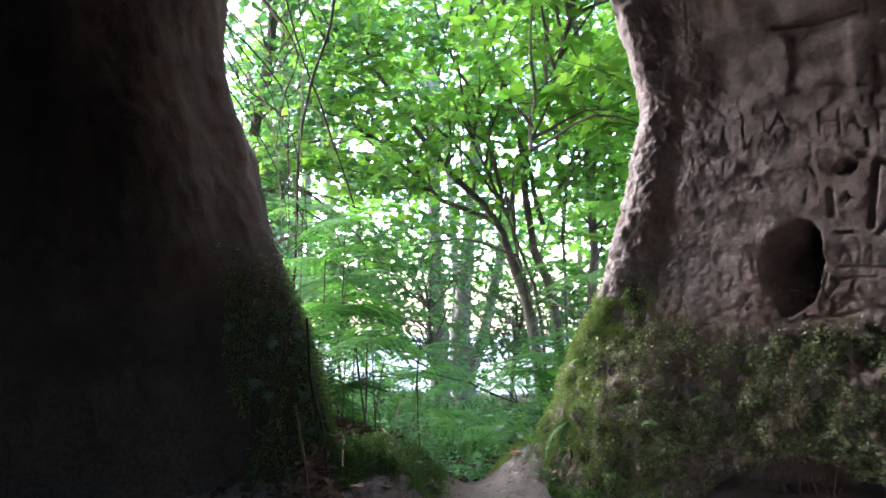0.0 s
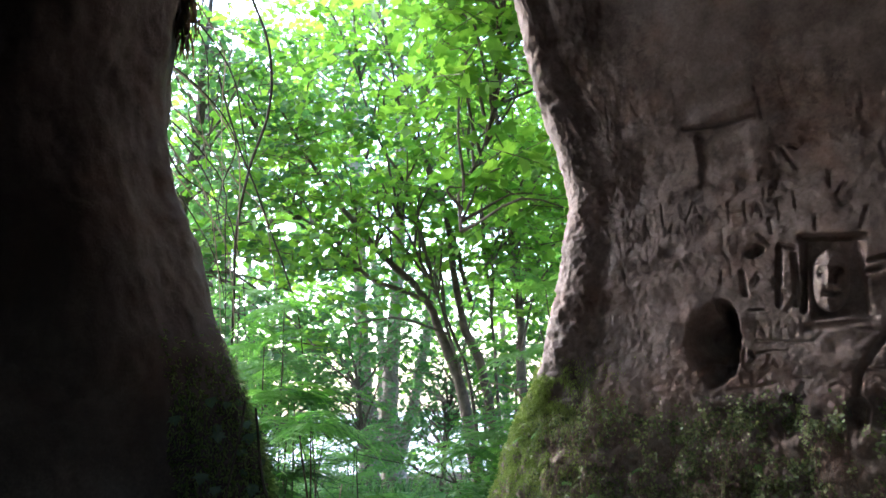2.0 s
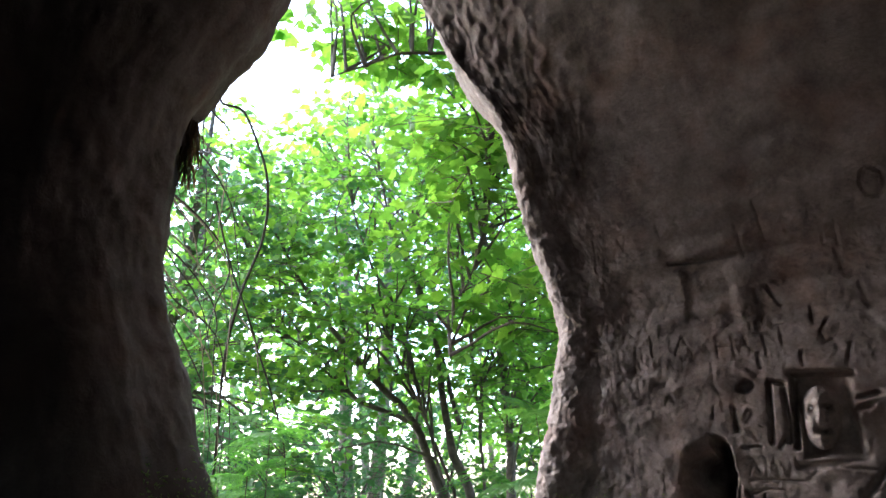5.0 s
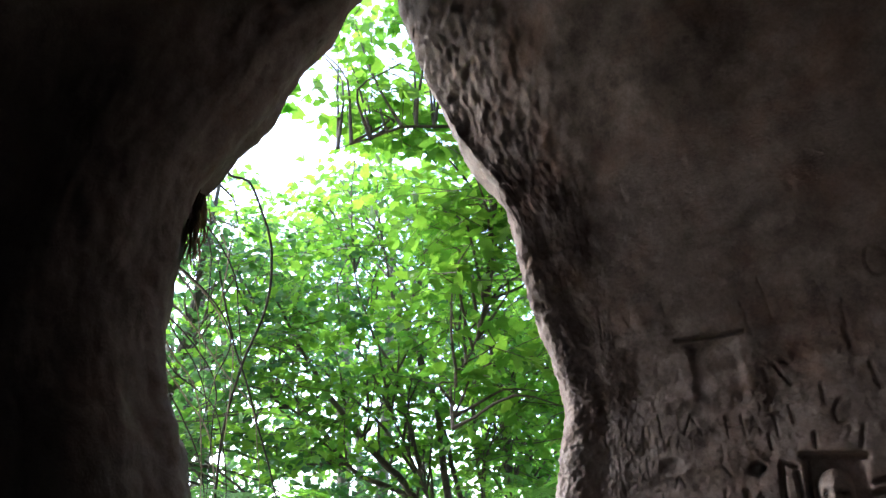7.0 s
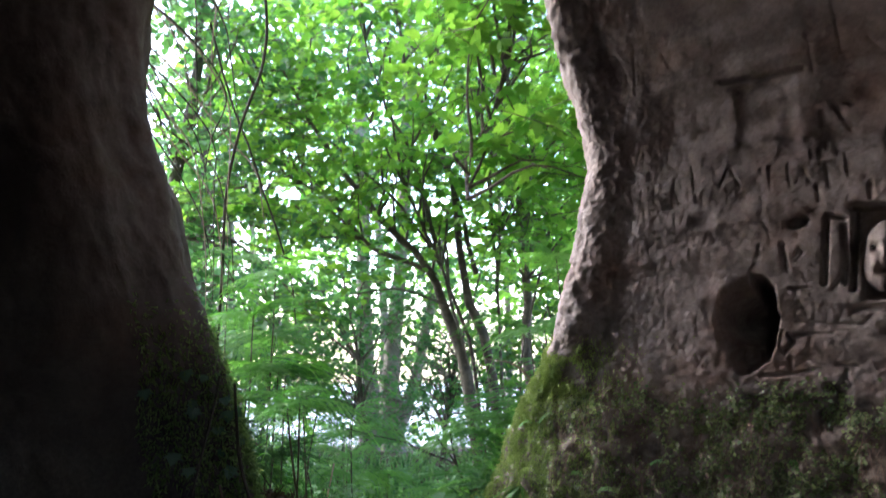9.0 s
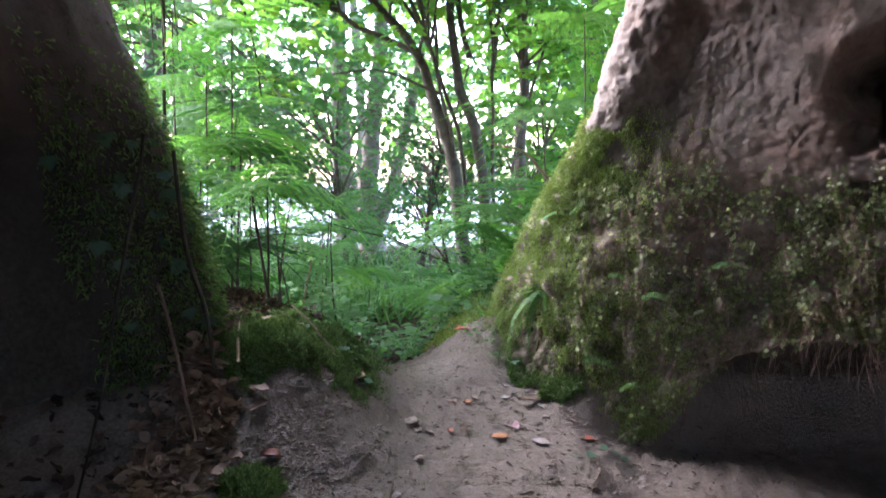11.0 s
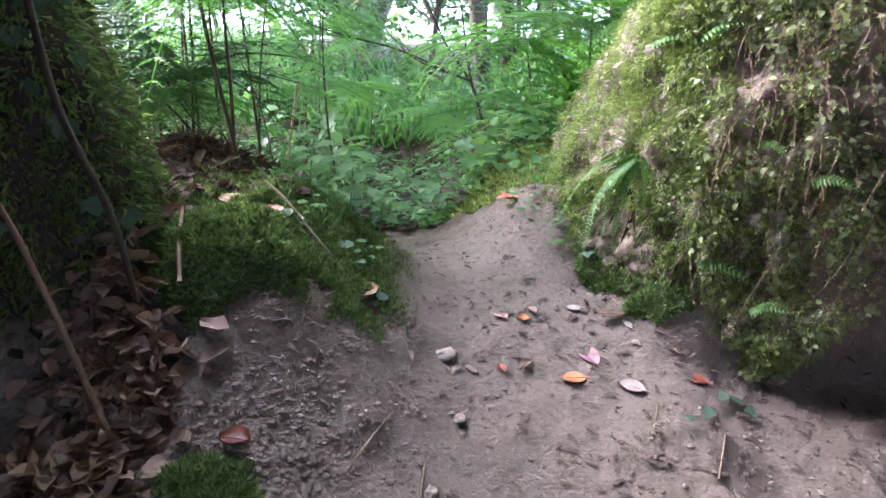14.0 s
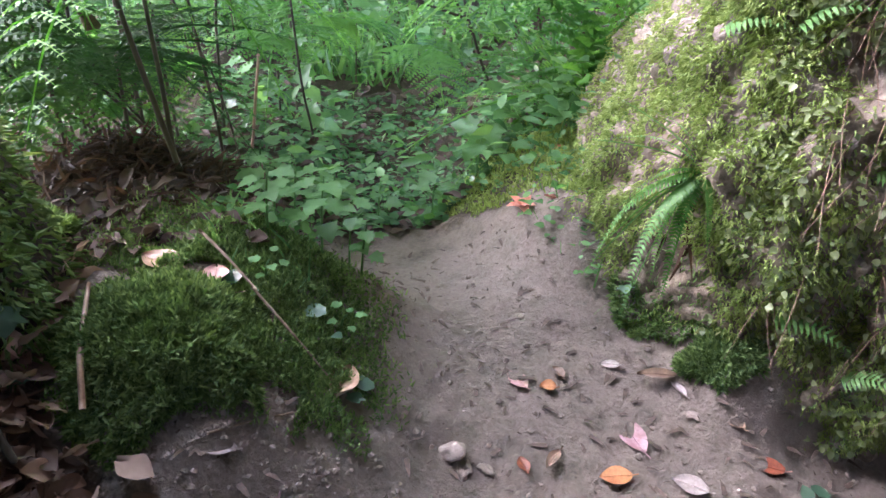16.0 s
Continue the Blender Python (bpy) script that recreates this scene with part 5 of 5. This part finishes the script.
moss_cushion((-.46, 3.60), (.17, .15, .045), 22000, "deep green moss cushion on the earth bank")
moss_cushion((-.44, 3.12), (.095, .075, .025), 5000, "small round moss cushion on the cave floor")
moss_cushion((-.80, 3.78), (.16, .2, .12), 10800, "dark moss hump at the foot of the rock")
moss_cushion((.66, 3.72), (.09, .07, .03), 3960, "bright moss patch at the foot of the rock")
moss_cushion((.62, 3.92), (.13, .12, .03), 5400, "bright moss patch at the foot of the rock")
n = 60000
x, y = RNG.normal(-.33, .17, n), RNG.normal(3.64, .2, n)
k = (fbm(np.column_stack([x, y, 0 * x]) + 3, 9, 3) > -.2 + .4 * np.abs(x + .36)) & (RNG.rand(n) < np.clip((-.01 - x) / .16, 0, 1)) & (y > 3.47 + .06 * RNG.rand(n))
x, y = x[k], y[k]
n = len(x)
pile = Pile()
pile.scatter(SPRIG, np.column_stack([x, y, on_ground(x, y) + .03 * np.maximum(0, fbm(np.column_stack([x, y, 0 * x]), 24, 2)) + RNG.uniform(0, .012, n)]), RNG.normal(0, .6, (n, 3)) + (0, 0, .6), RNG.normal(0, .4, (n, 3)) + (0, 0, 1), .014 * RNG.uniform(.5, 1.3, n))
thing("bank_moss", pile.mesh("bank_moss", MOSS_DEEP, False), "ragged dark moss creeping over the earth bank", "moss", kind="stuff")

n = 16000
x, y = RNG.uniform(.12, .62, n), RNG.uniform(4.02, 4.85, n)
k = (x > np.interp(y, [4.0, 4.25, 4.42, 4.6], [.46, .37, .22, .12]) + .12 * fbm(np.column_stack([x, y, 0 * x]), 8, 3)) & (fbm(np.column_stack([x, y, 0 * x]) + 6, 12, 2) > -.16)
x, y = x[k], y[k]
n = len(x)
pile = Pile()
pile.scatter(SPRIG, np.column_stack([x, y, on_ground(x, y) + .03 * np.maximum(0, fbm(np.column_stack([x, y, 0 * x]), 20, 2)) + RNG.uniform(0, .012, n)]), RNG.normal(0, .6, (n, 3)) + (0, 0, .6), RNG.normal(0, .4, (n, 3)) + (0, 0, 1), .017 * RNG.uniform(.5, 1.4, n))
thing("mound_moss", pile.mesh("mound_moss", MOSS, False), "yellow-green moss over the mound beside the path", "moss", kind="stuff")


def seedling(x, y, h, size, count, label, template=MAPLE):
    """A young plant: a thin stalk with a few broad leaves."""
    z = float(on_ground(x, y)[0])
    stalk = Pile()
    stalk.tube([(0, 0, -.02), (.01, -.01, h * .6), (.02, -.02, h)], [.003, .0025, .0015], 5, .01, 3)
    ob = thing("seedling", stalk.mesh("seedling", HERB), label, "plant", "young plants by the path")
    ob.location = (x, y, z)
    me = mesh_of("leaf", template[0], template[1], HERB)
    for k in range(count):
        lf_ = part("leaf", me, ob)
        a = 2.4 * k + x * 7
        zt = h * (.45 + .55 * (k + 1) / count)
        lf_.matrix_local = Matrix.Translation((.015 + .02 * math.cos(a), -.015 + .02 * math.sin(a), zt)) @ Euler((RNG.uniform(-.35, .15), RNG.normal(0, .2), a - math.pi / 2)).to_matrix().to_4x4() @ Matrix.Scale(size * RNG.uniform(.7, 1.2), 4)


for x, y, h, size, count in ((-.20, 3.93, .21, .055, 10), (-.15, 4.03, .22, .05, 9), (-.31, 3.94, .16, .045, 8), (.36, 4.36, .07, .04, 5), (.42, 4.28, .06, .035, 5), (.30, 4.5, .12, .05, 6), (.40, 4.6, .16, .06, 6), (-.27, 4.06, .21, .055, 8), (-.12, 3.99, .16, .042, 7), (-.33, 4.15, .2, .05, 7), (-.38, 4.3, .20, .055, 6), (-.22, 4.55, .2, .06, 6), (.10, 4.66, .22, .06, 6), (.24, 4.62, .22, .09, 6),
                             (.30, 4.72, .24, .09, 6), (-.08, 4.6, .2, .05, 6), (.45, 4.45, .12, .05, 6), (.50, 4.55, .16, .06, 6), (-.30, 3.78, .06, .025, 5), (-.16, 3.74, .05, .022, 5)):
    seedling(x, y, h, size, count, "young broad-leaved plant beside the path")

# ---------------------------------------------------------------- litter, clods, stones
def crumpled(seed, length, width, curl, mat_, template=OVAL):
    """A single fallen leaf, thick enough to show an edge, cupped and a little twisted."""
    curl *= .5
    r = np.random.RandomState(seed)
    t, s = np.meshgrid(np.linspace(0, 1, 10), np.linspace(-1, 1, 7), indexing="ij")
    half = width * np.sin(np.pi * np.clip(t, .02, .99) ** .85) ** .8
    p = np.stack([s * half, t * length, curl * width * (s ** 2) + .12 * curl * length * np.sin(np.pi * t) - .02 * length * t], 2).reshape(-1, 3)
    p[:, 2] += .18 * width * fbm(p * (1 / length) + r.rand(3) * 9, 3, 2)
    p[:, 0] += .1 * length * fbm(p / length + r.rand(3) * 5, 1.2, 2)
    v = np.concatenate([p, p - (0, 0, .0012)])
    f = grid_faces(10, 7)
    pile = Pile()
    q = np.concatenate([f, f[:, ::-1] + 70])
    pile.add(v, np.concatenate([q[:, [0, 1, 2]], q[:, [0, 2, 3]]]))
    rib = p.reshape(10, 7, 3)[:, 3]
    pile.tube(np.concatenate([[rib[0] - (0, .18 * length, -.005)], rib[::3] + (0, 0, .001)]), [.0016, .0012, .0006], 4, 0, 2)
    return pile.mesh("fallen_leaf", mat_)


def fallen(x, y, length, width, mat_, label, yaw, curl=.35, lift=.004, tilt=0.0):
    z = float(on_ground(x, y)[0]) + lift + .003
    return laid("fallen_leaf", crumpled(int(abs(x * 977 + y * 371)), length, width, curl, mat_), (x, y, z), label, "fallen leaf", "leaves on the path", yaw, tilt)


fallen(.44, 3.55, .115, .030, VIOLET, "large pinkish fallen leaf on the path", .25, .25)
fallen(.40, 3.50, .065, .022, ORANGE, "orange fallen leaf on the path", 1.5, .2)
fallen(.225, 3.70, .062, .019, PINK, "pale pink fallen leaf on the path", .5)
fallen(.29, 3.70, .035, .016, ORANGE, "small orange leaf scrap on the path", 1.4, .8)
fallen(.31, 3.72, .04, .012, BROWN, "dark curled leaf scrap on the path", .4, .9)
fallen(.445, 3.85, .05, .014, WHITE, "white fallen leaf beside the path", .1)
fallen(.45, 3.76, .045, .014, WHITE, "pale dry leaf beside the path", 1.3)
fallen(.56, 3.71, .085, .016, BROWN, "narrow brown leaf beside the path", 1.4, .6)
fallen(-.165, 3.57, .08, .032, TAN, "curled tan leaf on the earth bank", -.4, .9)
fallen(-.37, 3.21, .065, .026, RED, "curled red-brown leaf on the cave floor", 1.3, .9)
fallen(.52, 4.25, .06, .017, WHITE, "white fallen leaf on the mossy bank", 1.3)
fallen(.44, 4.35, .04, .017, ORANGE, "small orange leaf on the mossy bank", .4)
fallen(.377, 4.17, .03, .013, RED, "tiny red leaf at the path edge", .9)
fallen(.27, 3.565, .055, .011, BROWN, "dark narrow leaf on the path", 2.4, .9)
fallen(.195, 3.52, .04, .013, RED, "small dark red leaf on the path", .2, .6)
fallen(.565, 3.66, .055, .010, WHITE, "thin pale curled leaf beside the path", .3, .8)
fallen(.54, 3.46, .07, .024, WHITE, "torn white leaf on the cave floor", 1.0, .4)
fallen(.66, 3.58, .06, .018, TAN, "tan leaf at the foot of the rock", .5, .6)
fallen(.72, 3.50, .07, .022, RED, "dark red leaf at the foot of the rock", 1.2, .6)
fallen(-.255, 3.39, .04, .018, VIOLET, "pale violet scrap on the cave floor", .8, .8)
fallen(-.316, 3.44, .06, .018, WHITE, "pale grey leaf among earth crumbs", 1.4, .7)
fallen(.83, 3.12, .03, .011, VIOLET, "small pale leaf on the cave floor", 1.0)
fallen(-.45, 3.76, .09, .03, TAN, "tan dead leaf on the mossy bank", 1.0, .5)
fallen(-.38, 3.72, .06, .026, PINK, "pale brown dead leaf on the mossy bank", .1, .5)
fallen(.62, 4.30, .045, .013, WHITE, "pale leaf on the mossy bank", .7)

flower = empty("flower_head", Matrix.Translation((.31, 4.235, float(on_ground(.31, 4.235)[0]) + .02)), "fallen coral-red blossom with crumpled petals", "flower")
petal = mesh_of("petal", OVAL[0] * (1.5, 1, 1.6) * .045, OVAL[1], CORAL)
for k in range(8):
    ob = part("petal", petal, flower)
    ob.matrix_local = Euler((.3 + .35 * (k % 2), 0, k * 2 * math.pi / 8)).to_matrix().to_4x4()

for x, y, s, m_ in ((-.108, 3.60, .75, 0), (-.135, 3.57, .65, 1), (.78, 3.46, .8, 0), (.83, 3.44, .7, 1), (.74, 3.44, .6, 0), (-.30, 3.72, .6, 0), (-.17, 3.70, .5, 0), (.56, 4.04, .9, 0), (.55, 4.0, .8, 0), (.5, 3.93, .7, 1), (-.345, 3.73, .9, 0), (-.2, 3.72, .9, 0), (-.75, 3.15, 1.2, 1), (-.9, 3.05, 1.2, 1), (.60, 3.36, .8, 1), (.68, 3.40, .8, 0)):
    laid("ground_ivy", OVAL_IVY if m_ == 0 else IVY_MESH, (x, y, float(on_ground(x, y)[0]) + .022), "blue-green rounded leaf close to the earth", "ivy", "ground ivy leaves", RNG.uniform(0, 6), RNG.normal(.15, .2), RNG.normal(0, .2), s)

pile = Pile()
n = 1700
y = RNG.uniform(2.9, 3.82, n)
x = RNG.normal(0, .065, n) + np.interp(y, [2.9, 3.3, 3.6, 3.95], [-.78, -.66, -.68, -.78])
keep = (x > -.86) & ~((np.abs(x + .47) < .17) & (np.abs(y - 3.62) < .17))
x, y = x[keep], y[keep]
n = len(x)
al = RNG.normal(0, 1, (n, 3)) * (1, 1, .4)
ct, cs_ = np.meshgrid(np.linspace(0, 1, 6), np.linspace(-1, 1, 5), indexing="ij")
cup = np.stack([cs_ * .30 * np.sin(np.pi * np.clip(ct, .03, .98)) ** .8, ct, .10 * cs_ ** 2 + .16 * np.sin(np.pi * ct) ** 2 * (ct - .3) + .05 * np.sin(4 * cs_ + 8 * ct)], 2).reshape(-1, 3)
cq = grid_faces(6, 5)
CUPPED = (cup, np.concatenate([cq[:, [0, 1, 2]], cq[:, [0, 2, 3]]]))
pile.scatter(CUPPED, np.column_stack([x, y, on_ground(x, y) + RNG.uniform(.0, .026, n)]), al, RNG.normal(0, .5, (n, 3)) + (0, 0, .8), RNG.uniform(.032, .08, n))
thing("leaf_litter", pile.mesh("leaf_litter", LITTER), "drift of brown curled dead leaves along the rock", "leaf litter", kind="stuff")
scattered("wall_litter", CUPPED, 1500, (-1.7, -.6), (1.6, 3.7), .05, (.0, .02), SHADED_MOULD, "dead leaves along the foot of the shaded rock, shade in their colour", "leaf litter", lambda x, y: np.hypot((x + 1.1) / .55, (y - 3.15) / .9) < .75 + .8 * fbm(np.column_stack([x, y, 0 * x]), 2.5, 3), .05)


def bank_side(x, y):
    return (x < -.34 - .1 * (y - 4)) & (x > -1.2)


scattered("bank_litter", CUPPED, 800, (-1.2, -.3), (3.85, 4.9), .05, (.0, .018), SHADED_MOULD, "mouldering leaves covering the bank, darkened with fern shade", "leaf litter", bank_side, .05)
scattered("woodland_litter", CUPPED, 2600, (-2.2, 2.2), (4.5, 10), .06, (.003, .02), SHADED_MOULD, "dead leaves lying in the hollow", "leaf litter", lambda x, y: x < 5, .1)


def lump(seed, n=1):
    r = np.random.RandomState(seed)
    bm = bmesh.new()
    bmesh.ops.create_icosphere(bm, subdivisions=n, radius=1)
    v = np.array([q.co for q in bm.verts])
    f = np.array([[q.index for q in p.verts] for p in bm.faces])
    bm.free()
    v = v * (1 + 1.9 * fbm(v + r.rand(3) * 20, 1.3, 3)[:, None]) * (1, .8, .6)
    return v, f


LUMPS = [lump(k) for k in range(6)]
clods = Pile()
n = 6500
t = RNG.rand(n)
x = np.where(t < .62, RNG.normal(-.32, .15, n), np.where(t < .75, RNG.normal(.85, .3, n), RNG.uniform(-.5, 1.2, n)))
y = np.where(t < .62, RNG.normal(3.2, .25, n), np.where(t < .75, RNG.normal(3.2, .22, n), RNG.uniform(2.4, 4.3, n)))
s = .0016 + .0085 * RNG.rand(n) ** 3
z = on_ground(x, y) + s * .1
for k in range(n):
    v, f = LUMPS[k % 6]
    c_, q_ = math.cos(k), math.sin(k)
    clods.add(np.column_stack([v[:, 0] * c_ - v[:, 1] * q_, v[:, 0] * q_ + v[:, 1] * c_, v[:, 2]]) * s[k] + (x[k], y[k], z[k]), f)
thing("earth_crumbs", clods.mesh("earth_crumbs", CLOD, False), "loose crumbs of sandy earth on the floor", "earth", kind="stuff")
chips = Pile()
n = 3000
x, y = RNG.uniform(-.5, 1.3, n), RNG.uniform(2.3, 4.35, n)
chips.scatter((BLADE[0] * (2.6, 1, .6), BLADE[1]), np.column_stack([x, y, on_ground(x, y) + .004]), RNG.normal(0, 1, (n, 3)) * (1, 1, .06), RNG.normal(0, .1, (n, 3)) + (0, 0, 1), RNG.uniform(.1, 1, n) ** 2.6 * .04 + .004)
thing("bark_scraps", chips.mesh("bark_scraps", SCRAP), "dark scraps of bark and stalk trodden into the path", "debris", kind="stuff")


def stone(x, y, s, label, seed, mat_=None):
    v, f = lump(seed + 20, 3)
    me = mesh_of("stone", v * s * (1, 1, .8), f, mat_ or STONE)
    return laid("stone", me, (x, y, float(on_ground(x, y)[0]) + s * .25), label, "stone", "stones on the path", seed * 1.3)


for k, (x, y, s) in enumerate(((.05, 3.56, .026), (.075, 3.53, .022), (.115, 3.535, .014), (-.01, 3.18, .017), (.07, 3.38, .016), (.62, 3.80, .014), (.60, 3.86, .011), (.70, 3.83, .03), (.75, 3.80, .018), (.57, 3.62, .014), (-.20, 3.05, .012), (.33, 3.12, .012))):
    stone(x, y, s, "small pale sandstone pebble half sunk in the earth", k)

for k, (a, b, r) in enumerate((((-.41, 3.80, .41), (-.30, 3.70, .34), .0035), ((-.31, 3.71, .34), (-.17, 3.60, .20), .003), ((-.36, 3.45, .08), (-.22, 3.52, .06), .003), ((-.05, 3.05, -.08), (-.02, 3.25, -.05), .004), ((-.18, 3.2, -.03), (-.08, 3.36, -.01), .003), ((.35, 3.02, -.1), (.40, 3.10, -.08), .007), ((.5, 3.3, -.05), (.56, 3.42, -.03), .0025), ((.62, 3.2, -.06), (.70, 3.34, -.05), .003), ((.95, 3.1, -.08), (1.02, 3.2, -.06), .004))):
    za, zb = (float(on_ground(p[0], p[1])[0]) + r + .004 for p in (a, b))
    za, zb = max(za, a[2] if k < 2 else -9), max(zb, b[2] if k < 2 else -9)
    strand("stick", [(a[0], a[1], za), ((a[0] + b[0]) / 2, (a[1] + b[1]) / 2, (za + zb) / 2 + .004), (b[0], b[1], zb)], [r, r * .9, r * .6], DEADWOOD, "thin dry stick lying on the earth", "stick", "sticks on the ground", 5, .01)
strand("split_stake", [(-.585, 3.69, .375), (-.56, 3.55, .345), (-.545, 3.47, .29)], [.004, .0055, .005], TAN, "pale split stick lying against the moss", "stick", "sticks on the ground", 4, .01)
for pts, r, m_ in (([(-.76, 4.85, .09), (-.924, 4.85, .317), (-1.094, 4.85, .467), (-1.245, 4.85, .611)], .0065, FERN_STEM), ([(-.86, 4.8, .11), (-1.055, 4.8, .277), (-1.2, 4.8, .417)], .005, VINE),
                   ([(-.80, 4.9, .05), (-1.025, 4.9, .281), (-1.144, 4.9, .399)], .005, VINE), ([(-.56, 5.0, -.05), (-.608, 5.0, .268), (-.714, 5.0, .605), (-.80, 5.0, .85)], .004, FERN_STEM),
                   ([(-.55, 5.1, -.09), (-.466, 5.1, .361)], .006, TAN), ([(-.354, 5.6, -.2), (-.393, 5.6, .188), (-.397, 5.6, .498), (-.37, 5.6, .8)], .006, VINE),
                   ([(-.566, 4.29, .22), (-.60, 4.30, .42), (-.635, 4.31, .66), (-.66, 4.33, .86)], .008, FERN_STEM), ([(-.70, 4.7, .15), (-.88, 4.72, .42), (-1.02, 4.75, .72)], .004, VINE)):
    strand("dry_cane", pts, [r, r * .95, r * .8, r * .6][:len(pts)], m_, "bare leaning bracken stem on the bank", "stem", "bare stems", 6, .03)
for pts, r in (([(.62, 6.3, -.35), (.50, 6.25, -.05), (.42, 6.2, .165), (.25, 6.2, .40), (.12, 6.2, .62)], .011), ([(.44, 6.2, .10), (.39, 6.2, .33), (.34, 6.2, .54), (.28, 6.2, .78)], .009), ([(.43, 6.2, .163), (.20, 6.15, .26), (-.03, 6.2, .338), (-.34, 6.2, .41), (-.62, 6.2, .50)], .008), ([(.273, 6.2, .22), (.05, 6.22, .30), (-.15, 6.3, .48)], .006)):
    strand("bare_branch", pts, np.linspace(r, r * .35, len(pts)).tolist(), VINE, "dark leafless branch rising from the hollow", "branch", "bare stems", 6, .05)
laid("hanging_leaf", crumpled(31, .12, .042, 1.1, BROWN), (-.93, 4.82, .56), "dry brown curled leaf caught among the stems", "dead leaf", "", -.4, -1.0, .5)
strand("branch", [(1.05, 5.4, .75), (.95, 5.36, .83), (.78, 5.3, 1.0), (.55, 5.2, 1.05)], [.016, .013, .009, .004], DEADWOOD, "dead brown branch leaning on the bank", "branch", "bare stems")
dead = Pile()
n = 5200
x, y = RNG.normal(-.72, .15, n), RNG.normal(4.42, .17, n)
hump = .13 * np.exp(-((x + .75) / .2) ** 2 - ((y - 4.45) / .2) ** 2)
dead.scatter(BLADE, np.column_stack([x, y, on_ground(x, y) + hump * RNG.rand(n)]), RNG.normal(0, 1, (n, 3)) * (1, 1, .3), RNG.normal(0, .5, (n, 3)) + (0, 0, 1), RNG.uniform(.03, .11, n))
thing("dead_bracken", dead.mesh("dead_bracken", DEAD_FERN), "heap of red-brown dead bracken on the bank", "dead fern", kind="stuff")
